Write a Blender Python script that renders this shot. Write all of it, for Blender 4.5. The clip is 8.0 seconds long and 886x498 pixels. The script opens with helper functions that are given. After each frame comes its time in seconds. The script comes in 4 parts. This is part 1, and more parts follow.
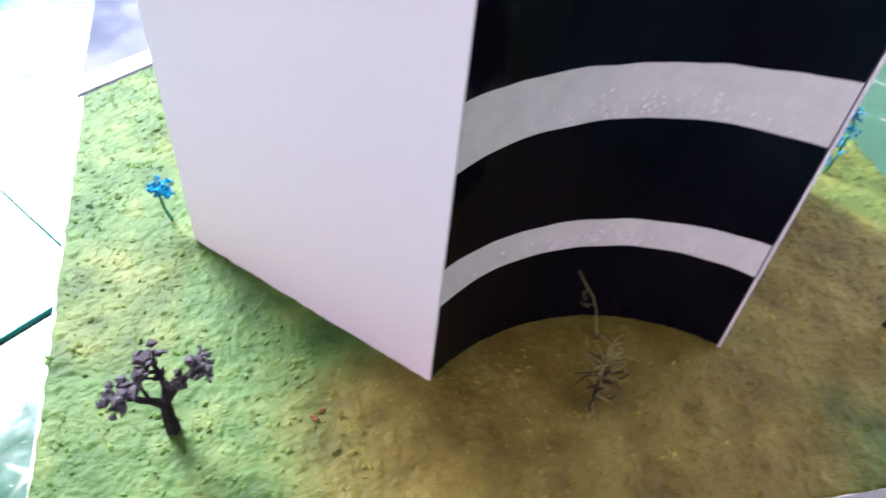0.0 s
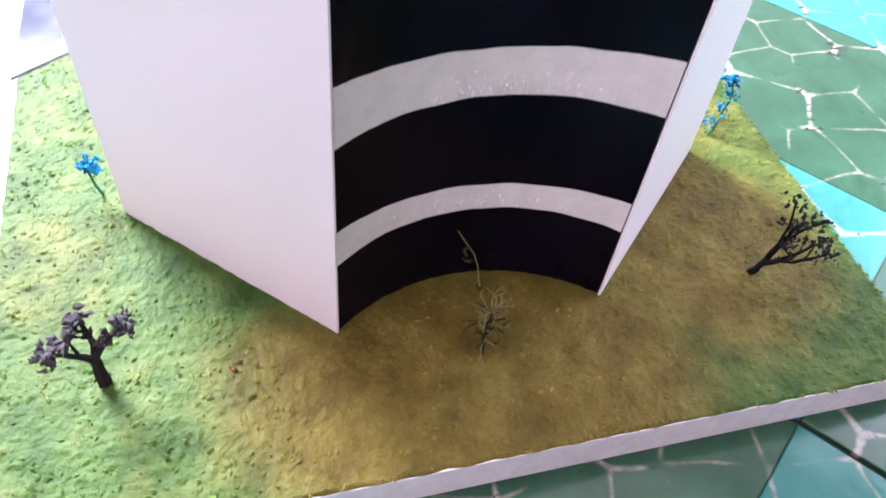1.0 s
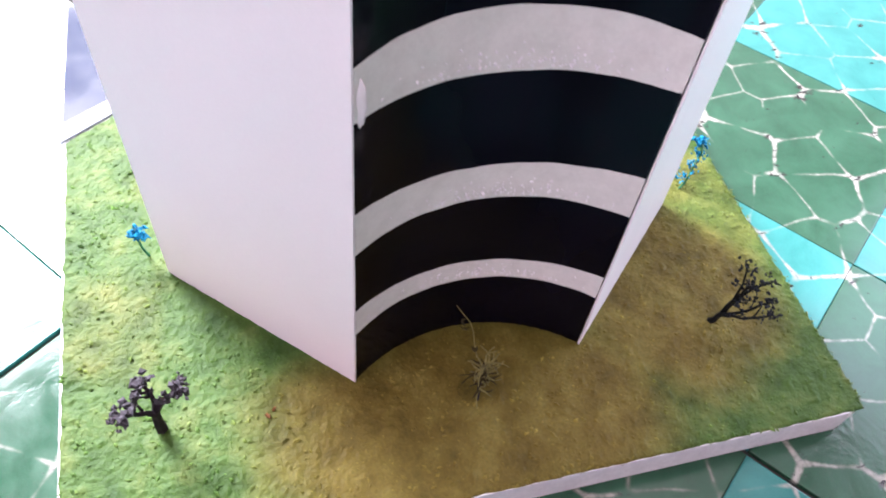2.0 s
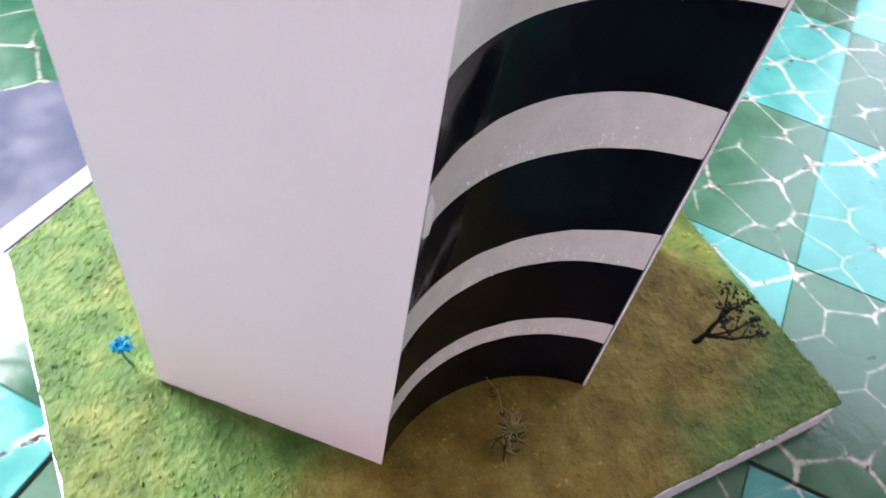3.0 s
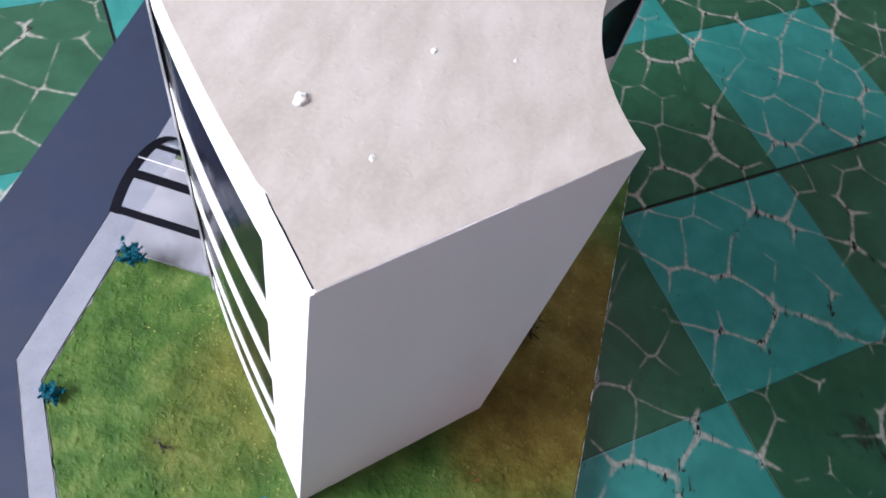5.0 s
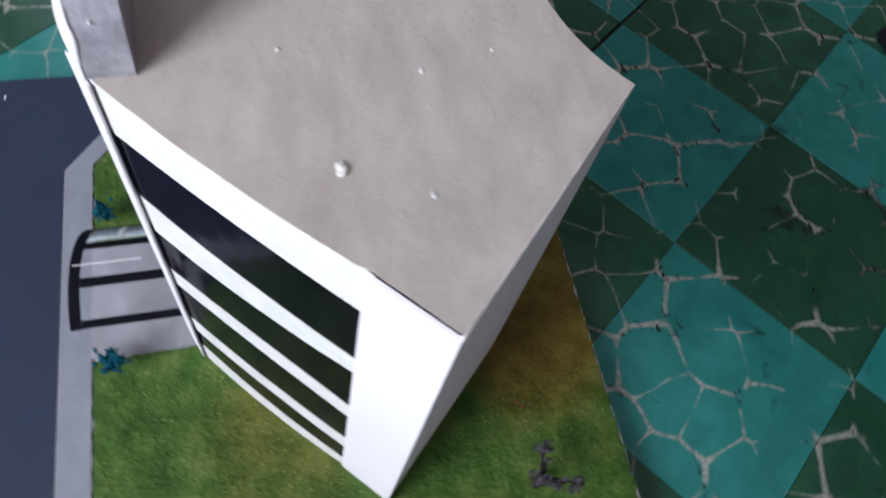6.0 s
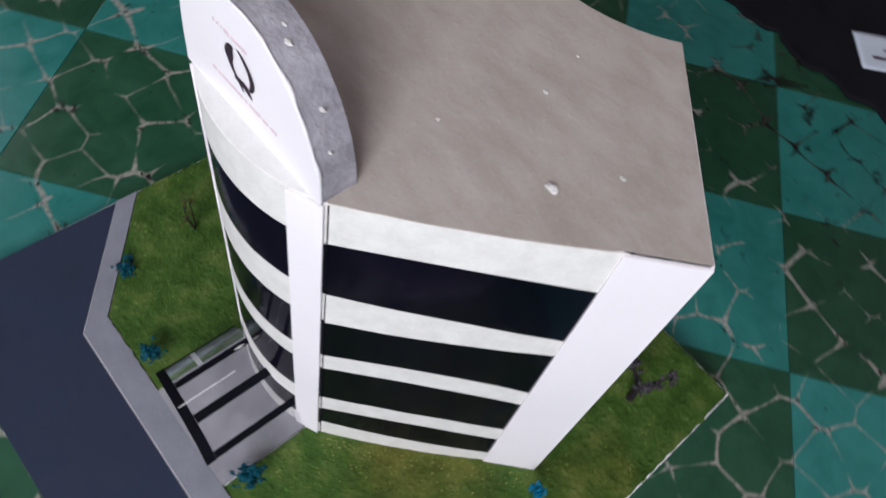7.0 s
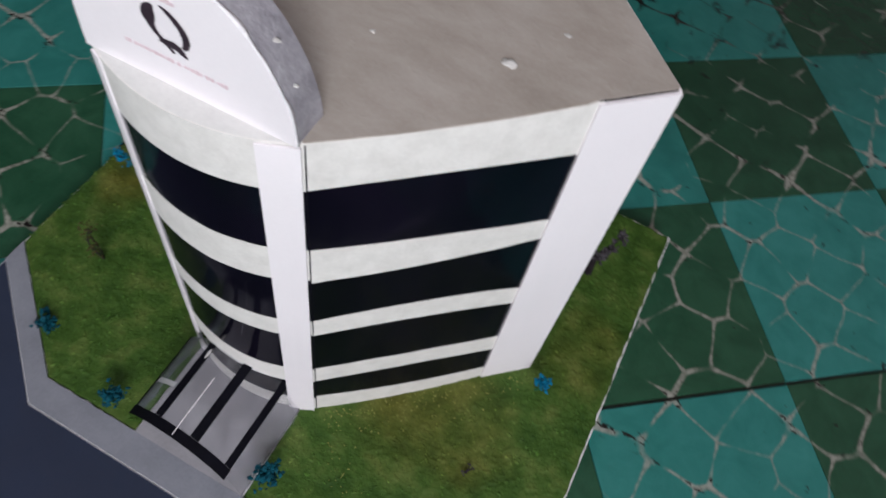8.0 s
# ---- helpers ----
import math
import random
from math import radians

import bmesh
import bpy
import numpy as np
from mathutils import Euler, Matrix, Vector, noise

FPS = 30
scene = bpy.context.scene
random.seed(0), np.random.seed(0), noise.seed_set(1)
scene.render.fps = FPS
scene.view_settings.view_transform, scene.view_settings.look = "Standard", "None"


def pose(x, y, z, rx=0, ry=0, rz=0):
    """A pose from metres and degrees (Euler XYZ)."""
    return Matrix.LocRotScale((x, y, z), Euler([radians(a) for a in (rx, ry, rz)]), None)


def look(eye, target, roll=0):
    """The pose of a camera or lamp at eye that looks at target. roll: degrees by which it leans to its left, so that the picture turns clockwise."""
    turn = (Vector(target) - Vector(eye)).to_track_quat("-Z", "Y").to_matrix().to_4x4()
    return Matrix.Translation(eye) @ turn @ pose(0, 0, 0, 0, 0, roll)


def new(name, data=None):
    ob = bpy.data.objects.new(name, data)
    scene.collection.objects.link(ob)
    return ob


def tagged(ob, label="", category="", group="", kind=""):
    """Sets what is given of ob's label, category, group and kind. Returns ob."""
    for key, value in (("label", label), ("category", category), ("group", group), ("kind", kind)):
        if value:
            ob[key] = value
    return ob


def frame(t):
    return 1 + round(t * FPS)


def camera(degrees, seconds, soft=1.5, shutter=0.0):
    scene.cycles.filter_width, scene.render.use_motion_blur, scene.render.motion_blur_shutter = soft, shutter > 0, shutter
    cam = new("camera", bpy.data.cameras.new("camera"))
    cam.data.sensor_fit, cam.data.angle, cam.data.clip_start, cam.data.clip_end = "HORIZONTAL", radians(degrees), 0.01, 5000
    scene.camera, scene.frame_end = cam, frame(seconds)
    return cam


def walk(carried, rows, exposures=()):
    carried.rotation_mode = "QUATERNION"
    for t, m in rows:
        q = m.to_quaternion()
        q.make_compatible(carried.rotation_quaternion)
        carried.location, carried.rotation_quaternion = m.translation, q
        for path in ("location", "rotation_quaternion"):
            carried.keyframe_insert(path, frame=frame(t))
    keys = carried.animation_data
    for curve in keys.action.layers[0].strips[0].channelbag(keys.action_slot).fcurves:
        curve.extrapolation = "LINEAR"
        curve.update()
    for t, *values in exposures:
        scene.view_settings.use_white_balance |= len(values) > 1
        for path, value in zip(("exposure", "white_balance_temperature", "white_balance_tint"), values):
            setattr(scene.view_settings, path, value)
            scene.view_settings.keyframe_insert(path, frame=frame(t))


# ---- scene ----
cam = camera(59.55, 8.0, soft=1.7, shutter=0.4)
PATH = [
    (0, (0.1157, -0.1153, 0.3352), (0.4929, 1.1981, -1.1252), 6.04),
    (0.3, (0.1269, -0.1252, 0.3507), (0.5499, 1.1830, -1.1018), 8.18),
    (0.5, (0.1308, -0.1354, 0.3535), (0.5661, 1.1331, -1.1303), 7.67),
    (0.7, (0.1397, -0.1430, 0.3617), (0.5384, 1.0708, -1.1770), 7.17),
    (1, (0.1430, -0.1507, 0.3696), (0.5778, 1.0760, -1.1491), 7.02),
    (1.2, (0.1449, -0.1471, 0.3947), (0.5481, 1.0337, -1.1683), 6.15),
    (1.5, (0.1496, -0.1468, 0.4263), (0.6073, 1.0374, -1.1191), 7.04),
    (1.8, (0.1431, -0.1435, 0.4531), (0.5940, 0.9998, -1.1247), 7.56),
    (2, (0.1365, -0.1472, 0.4610), (0.5548, 1.0086, -1.1168), 7.14),
    (2.2, (0.1319, -0.1441, 0.4710), (0.5665, 1.0315, -1.0876), 7.84),
    (3.3, (0.0530, -0.0610, 0.4848), (0.9356, 0.8281, -1.0742), 10.00),
    (3.5, (0.0479, -0.0443, 0.4964), (1.0110, 0.6925, -1.0940), 9.27),
    (4, (-0.0044, 0.0111, 0.5421), (1.0143, 0.5650, -1.0875), 10.00),
    (4.5, (-0.0537, 0.0915, 0.5705), (1.0080, 0.3325, -1.1071), 12.91),
    (4.7, (-0.0530, 0.1162, 0.5842), (1.0204, 0.2368, -1.0990), 15.94),
    (5.8, (-0.0341, 0.2174, 0.6113), (0.8807, -0.1105, -1.1367), 16.90),
    (6, (-0.0283, 0.2464, 0.6209), (0.8397, -0.1778, -1.1303), 16.08),
    (6.3, (-0.0116, 0.3021, 0.6430), (0.7996, -0.1381, -1.1314), 10.72),
    (6.5, (0.0079, 0.3313, 0.6417), (0.8135, -0.2518, -1.0936), 11.18),
    (6.8, (0.0231, 0.3940, 0.6461), (0.7449, -0.3968, -1.0432), 16.58),
    (7, (0.0381, 0.4356, 0.6508), (0.6702, -0.4422, -1.0314), 16.12),
    (7.3, (0.0599, 0.4654, 0.6569), (0.6087, -0.5100, -1.0007), 12.59),
    (7.5, (0.0701, 0.4739, 0.6519), (0.5786, -0.5228, -1.0058), 11.82),
    (7.8, (0.0734, 0.4791, 0.6286), (0.4616, -0.5292, -1.0545), 13.29),
    (8, (0.0755, 0.4855, 0.6190), (0.3775, -0.5471, -1.0669), 13.39),
]
EXPOSURES = [(0.0, 2.72, 5700, 11), (0.5, 2.58, 5750, 10), (1.0, 2.85, 5950, 15), (1.5, 2.85, 5950, 15), (2.2, 2.70, 6100, 15), (3.5, 2.2, 6200, 10), (4.5, 1.5, 5950, 7), (5.8, 0.48, 5800, 4), (6.5, -0.02, 6000, 5), (7.0, -0.09, 6150, 5), (7.5, -0.24, 6300, 3), (8.0, -0.30, 6300, 4)]
walk(cam, [(t, look(eye, target, roll)) for t, eye, target, roll in PATH], EXPOSURES)

# ---------------------------------------------------------------- light
# The room's tile grid is turned against the model: ROOM takes room coordinates to the world.
ROOM = pose(0.2557, -0.1297, 0.0, 0, 0, -52.3)

world = bpy.data.worlds.new("sky")
scene.world = world
world.use_nodes = True
wn = world.node_tree.nodes
sky = wn.new("ShaderNodeTexSky")
sky.sky_type, sky.sun_disc = "NISHITA", False
sky.sun_elevation, sky.sun_rotation = radians(40), radians(-60)
wn["Background"].inputs["Strength"].default_value = 0.12
world.node_tree.links.new(sky.outputs[0], wn["Background"].inputs["Color"])

# Daylight in the window's opening and in the open doorway.
WIN_Y0, WIN_Y1, WIN_Z0, WIN_Z1 = -0.05, 0.90, 0.85, 2.00
DOOR_X0, DOOR_X1, DOOR_Z1 = 0.15, 1.15, 2.05


def opening_light(name, mid, into, wide, high, power, colour):
    data = bpy.data.lights.new(name, "AREA")
    data.shape, data.size, data.size_y = "RECTANGLE", wide, high
    data.energy, data.color = power, colour
    ob = new(name, data)
    ob.matrix_world = ROOM @ look(mid, Vector(mid) + Vector(into))
    return ob


opening_light("window_daylight", (-2.03, (WIN_Y0 + WIN_Y1) / 2, (WIN_Z0 + WIN_Z1) / 2), (1, 0, 0), WIN_Y1 - WIN_Y0, WIN_Z1 - WIN_Z0, 66, (1.0, 0.96, 1.0))
opening_light("doorway_daylight", ((DOOR_X0 + DOOR_X1) / 2, 1.83, DOOR_Z1 / 2), (0, -1, 0), DOOR_X1 - DOOR_X0, DOOR_Z1, 5.0, (1.0, 0.95, 1.0))

# ---------------------------------------------------------------- materials


def nodes_of(name, roughness=0.5, metallic=0.0, specular=0.5):
    m = bpy.data.materials.new(name)
    m.use_nodes = True
    nt = m.node_tree
    b = nt.nodes["Principled BSDF"]
    b.inputs["Roughness"].default_value = roughness
    b.inputs["Metallic"].default_value = metallic
    b.inputs["Specular IOR Level"].default_value = specular
    return m, nt, b


def put(nt, kind, operation="", data_type="", blend_type="", voronoi_dimensions="", feature="", **values):
    node = nt.nodes.new(kind)
    if operation:
        node.operation = operation
    if data_type:
        node.data_type = data_type
    if blend_type:
        node.blend_type = blend_type
    if voronoi_dimensions:
        node.voronoi_dimensions = voronoi_dimensions
    if feature:
        node.feature = feature
    for key, value in values.items():
        node.inputs[key].default_value = value
    return node


def place_of(nt, world_space=False):
    if world_space:
        return put(nt, "ShaderNodeNewGeometry").outputs["Position"]
    return put(nt, "ShaderNodeTexCoord").outputs["Object"]


def noise_of(nt, where, scale, detail=3.0, rough=0.55, distortion=0.0):
    n = put(nt, "ShaderNodeTexNoise", Scale=scale, Detail=detail, Roughness=rough, Distortion=distortion)
    nt.links.new(where, n.inputs["Vector"])
    return n.outputs["Fac"]


def ramp_of(nt, fac, stops):
    r = put(nt, "ShaderNodeValToRGB")
    while len(r.color_ramp.elements) < len(stops):
        r.color_ramp.elements.new(0.5)
    for el, (at, col) in zip(r.color_ramp.elements, stops):
        el.position = at
        el.color = (*col, 1) if len(col) == 3 else col
    nt.links.new(fac, r.inputs["Fac"])
    return r.outputs["Color"]


def grey_of(nt, fac, lo, hi, a=0.0, b=1.0):
    m = put(nt, "ShaderNodeMapRange")
    m.interpolation_type = "SMOOTHSTEP"
    for key, value in (("From Min", lo), ("From Max", hi), ("To Min", a), ("To Max", b)):
        m.inputs[key].default_value = value
    nt.links.new(fac, m.inputs["Value"])
    return m.outputs["Result"]


def calc(nt, op, a, b=None):
    m = put(nt, "ShaderNodeMath", operation=op)
    for i, v in enumerate((a, b)):
        if v is None:
            continue
        if isinstance(v, (int, float)):
            m.inputs[i].default_value = v
        else:
            nt.links.new(v, m.inputs[i])
    return m.outputs[0]


def mix_of(nt, fac, a, b, blend="MIX"):
    m = put(nt, "ShaderNodeMix", data_type="RGBA", blend_type=blend)
    for i, v in ((0, fac), (6, a), (7, b)):
        if isinstance(v, (int, float)):
            m.inputs[i].default_value = v
        elif isinstance(v, tuple):
            m.inputs[i].default_value = (*v, 1)
        else:
            nt.links.new(v, m.inputs[i])
    return m.outputs[2]


def relief(nt, b, height, strength, distance):
    n = put(nt, "ShaderNodeBump", Strength=strength, Distance=distance)
    nt.links.new(height, n.inputs["Height"])
    nt.links.new(n.outputs["Normal"], b.inputs["Normal"])


def surface(name, base, vary, roughness, scale, fine, bump, depth, specular=0.4):
    """A plain painted, paper or foam surface: two tones mixed by coarse stains and fine grain, with relief."""
    m, nt, b = nodes_of(name, roughness, 0.0, specular)
    where = place_of(nt)
    coarse, grain = noise_of(nt, where, scale, 4), noise_of(nt, where, fine, 2)
    both = calc(nt, "ADD", calc(nt, "MULTIPLY", coarse, 0.7), calc(nt, "MULTIPLY", grain, 0.3))
    nt.links.new(ramp_of(nt, both, [(0.3, vary), (0.62, base)]), b.inputs["Base Color"])
    nt.links.new(grey_of(nt, coarse, 0.3, 0.7, roughness * 0.85, min(1.0, roughness * 1.15)), b.inputs["Roughness"])
    relief(nt, b, both, bump, depth)
    return m


CARD = surface("white_card", (0.88, 0.835, 0.87), (0.84, 0.80, 0.835), 0.5, 9, 500, 0.05, 0.0003)
FOAM = surface("white_foam", (0.79, 0.768, 0.745), (0.68, 0.658, 0.635), 0.6, 90, 420, 0.35, 0.0010)
# White foam again, darkened so the ledge carries its shade in the colour.
SHADED_FOAM = surface("shaded_white_foam", (0.71, 0.705, 0.69), (0.60, 0.595, 0.585), 0.6, 60, 420, 0.35, 0.0010)
BOARD = surface("foam_board", (0.80, 0.79, 0.82), (0.66, 0.65, 0.68), 0.7, 120, 420, 0.5, 0.0014)
PAINT_FOAM = surface("grey_painted_foam", (0.36, 0.35, 0.385), (0.185, 0.178, 0.205), 0.5, 70, 300, 0.8, 0.0024)
ROAD = surface("slate_grey_paper", (0.013, 0.021, 0.050), (0.009, 0.015, 0.037), 0.70, 25, 500, 0.2, 0.0005, 0.45)
KERB = surface("pale_grey_card", (0.226, 0.234, 0.273), (0.172, 0.179, 0.211), 0.7, 60, 400, 0.2, 0.0005)
PATHWAY = surface("grey_paper", (0.306, 0.297, 0.323), (0.230, 0.225, 0.246), 0.65, 40, 400, 0.2, 0.0005)
PLASTER = surface("lilac_white_plaster", (0.42, 0.33, 0.36), (0.36, 0.28, 0.305), 0.8, 3, 60, 0.2, 0.002)
DIM_PAINT = surface("dark_umber_paint", (0.100, 0.082, 0.075), (0.070, 0.058, 0.054), 0.6, 3, 60, 0.2, 0.002)
DULL_PAINT = surface("pale_dull_paint", (0.36, 0.33, 0.33), (0.30, 0.275, 0.275), 0.6, 3, 60, 0.2, 0.002)
BOARDING = surface("dull_pinkish_boarding", (0.70, 0.62, 0.61), (0.62, 0.55, 0.54), 0.7, 3, 60, 0.2, 0.002)
JOINERY = surface("white_painted_wood", (0.75, 0.74, 0.72), (0.66, 0.65, 0.63), 0.4, 8, 120, 0.1, 0.001)
STEM = surface("dark_dry_stem", (0.030, 0.022, 0.028), (0.012, 0.010, 0.012), 0.8, 200, 900, 0.3, 0.0006, 0.10)
DRY_STEM = surface("olive_dry_stem", (0.055, 0.045, 0.018), (0.020, 0.016, 0.007), 0.8, 200, 900, 0.3, 0.0006, 0.10)
GREEN_STEM = surface("green_dyed_stem", (0.03, 0.14, 0.06), (0.02, 0.07, 0.04), 0.7, 200, 900, 0.3, 0.0006, 0.10)
PALE_STEM = surface("pale_straw_green_leaf", (0.22, 0.195, 0.070), (0.06, 0.054, 0.024), 0.8, 200, 900, 0.3, 0.0006, 0.10)
BLACK_STEM = surface("nearly_black_stem", (0.012, 0.014, 0.014), (0.006, 0.007, 0.007), 0.8, 200, 900, 0.3, 0.0006, 0.10)
BLACK_BLOOM = surface("nearly_black_dried_blossom", (0.020, 0.024, 0.030), (0.006, 0.008, 0.010), 0.85, 260, 900, 0.5, 0.0010, 0.15)
LILAC_BLOOM = surface("lilac_grey_dried_petals", (0.085, 0.077, 0.088), (0.012, 0.010, 0.012), 0.8, 180, 900, 0.5, 0.0010, 0.15)
DARK_BLOOM = surface("dark_purple_dried_blossom", (0.080, 0.068, 0.078), (0.014, 0.011, 0.015), 0.85, 260, 900, 0.5, 0.0010, 0.15)
PALE_BLOOM = surface("olive_dried_blossom", (0.085, 0.075, 0.028), (0.022, 0.020, 0.008), 0.85, 260, 900, 0.5, 0.0010, 0.15)
BLUE_BLOOM = surface("blue_dyed_blossom", (0.005, 0.190, 0.330), (0.003, 0.060, 0.150), 0.7, 300, 900, 0.5, 0.0010, 0.15)
TEAL_BLOOM = surface("teal_dyed_blossom", (0.004, 0.080, 0.112), (0.002, 0.028, 0.050), 0.7, 300, 900, 0.5, 0.0010, 0.15)
RUST = surface("rust_brown_fleck", (0.20, 0.075, 0.02), (0.11, 0.04, 0.01), 0.8, 300, 900, 0.5, 0.0010)
STRAW = surface("pale_yellow_straw", (0.31, 0.30, 0.10), (0.17, 0.16, 0.04), 0.8, 300, 900, 0.3, 0.0006, 0.15)
TAPE = surface("matt_black_tape", (0.006, 0.006, 0.010), (0.004, 0.004, 0.006), 0.7, 60, 500, 0.15, 0.0004, 0.04)
INK = surface("dark_brown_ink", (0.090, 0.060, 0.085), (0.040, 0.025, 0.040), 0.6, 120, 600, 0.05, 0.0002)
WHITISH = surface("whitish_strip", (0.55, 0.55, 0.57), (0.42, 0.42, 0.44), 0.35, 90, 400, 0.3, 0.0006)
RED_INK = surface("faded_red_ink", (0.74, 0.61, 0.65), (0.66, 0.49, 0.54), 0.6, 120, 600, 0.05, 0.0002)
SHEET_BLACK = surface("matt_black_sheet", (0.010, 0.010, 0.013), (0.005, 0.005, 0.007), 0.95, 20, 600, 0.4, 0.001, 0.1)
PAPER = surface("printed_white_paper", (0.62, 0.68, 0.76), (0.50, 0.56, 0.66), 0.6, 10, 300, 0.1, 0.0003)
BROWN_CARD = surface("brown_cardboard", (0.42, 0.27, 0.12), (0.32, 0.20, 0.09), 0.8, 20, 300, 0.2, 0.0005)


def roof_material():
    m, nt, b = nodes_of("beige_grey_painted_roof_foam", 0.62, 0.0, 0.35)
    where = place_of(nt)
    s = put(nt, "ShaderNodeMapping")
    s.inputs["Rotation"].default_value = (0, 0, radians(38))
    s.inputs["Scale"].default_value = (1.0, 2.4, 1.0)
    nt.links.new(where, s.inputs["Vector"])
    streak = noise_of(nt, s.outputs[0], 28, 5, 0.6, 0.4)
    blotch = noise_of(nt, where, 16, 4, 0.6, 0.8)
    grain = noise_of(nt, where, 420, 3)
    tone = calc(nt, "ADD", calc(nt, "MULTIPLY", streak, 0.55), calc(nt, "MULTIPLY", blotch, 0.45))
    col = ramp_of(nt, tone, [(0.33, (0.300, 0.262, 0.228)), (0.5, (0.360, 0.321, 0.286)), (0.68, (0.425, 0.388, 0.357))])
    col = mix_of(nt, grey_of(nt, grain, 0.35, 0.75, 0.0, 0.12), col, (0.52, 0.50, 0.48))
    nt.links.new(col, b.inputs["Base Color"])
    lumps = grey_of(nt, noise_of(nt, where, 140, 3, 0.6), 0.56, 0.74)
    relief(nt, b, calc(nt, "ADD", calc(nt, "ADD", calc(nt, "MULTIPLY", grain, 0.3), lumps), calc(nt, "MULTIPLY", streak, 0.4)), 0.15, 0.0011)
    return m


def film_material():
    """Glossy black plastic film, a little wavy."""
    m, nt, b = nodes_of("glossy_black_film", 0.1, 0.0, 0.09)
    where = place_of(nt)
    s = put(nt, "ShaderNodeMapping")
    s.inputs["Scale"].default_value = (1, 1, 0.45)
    nt.links.new(where, s.inputs["Vector"])
    wave, grain = noise_of(nt, s.outputs[0], 22, 2), noise_of(nt, where, 260, 2)
    nt.links.new(ramp_of(nt, wave, [(0.3, (0.002, 0.002, 0.005)), (0.7, (0.005, 0.004, 0.010))]), b.inputs["Base Color"])
    nt.links.new(grey_of(nt, grain, 0.3, 0.7, 0.07, 0.16), b.inputs["Roughness"])
    relief(nt, b, wave, 0.35, 0.006)
    return m


def clear_material(name, ior, milk):
    """Clear acetate sheet."""
    m, nt, b = nodes_of(name, 0.06, 0.0, 0.5)
    nt.nodes.remove(b)
    where = place_of(nt)
    n = put(nt, "ShaderNodeBump", Strength=0.4, Distance=0.003)
    nt.links.new(noise_of(nt, where, 30, 2), n.inputs["Height"])
    gloss = put(nt, "ShaderNodeBsdfGlossy", Roughness=0.20)
    gloss.inputs["Color"].default_value = (0.9, 0.9, 0.95, 1)
    clear = put(nt, "ShaderNodeBsdfTransparent")
    clear.inputs["Color"].default_value = (0.96, 0.96, 0.97, 1)
    milky = put(nt, "ShaderNodeBsdfDiffuse")
    milky.inputs["Color"].default_value = (0.7, 0.7, 0.74, 1)
    haze = put(nt, "ShaderNodeMixShader")
    nt.links.new(grey_of(nt, noise_of(nt, where, 45, 3), 0.45, 0.75, milk * 0.2, milk), haze.inputs[0])
    nt.links.new(clear.outputs[0], haze.inputs[1])
    nt.links.new(milky.outputs[0], haze.inputs[2])
    f = put(nt, "ShaderNodeFresnel", IOR=ior)
    for node in (gloss, f):
        nt.links.new(n.outputs["Normal"], node.inputs["Normal"])
    both = put(nt, "ShaderNodeMixShader")
    nt.links.new(f.outputs[0], both.inputs[0])
    nt.links.new(haze.outputs[0], both.inputs[1])
    nt.links.new(gloss.outputs[0], both.inputs[2])
    nt.links.new(both.outputs[0], nt.nodes["Material Output"].inputs["Surface"])
    return m


def glue_material():
    m, nt, b = nodes_of("dried_clear_glue", 0.12, 0.0, 0.6)
    b.inputs["Base Color"].default_value = (0.82, 0.80, 0.78, 1)
    b.inputs["Transmission Weight"].default_value = 0.35
    relief(nt, b, noise_of(nt, place_of(nt), 300, 3), 0.6, 0.001)
    return m


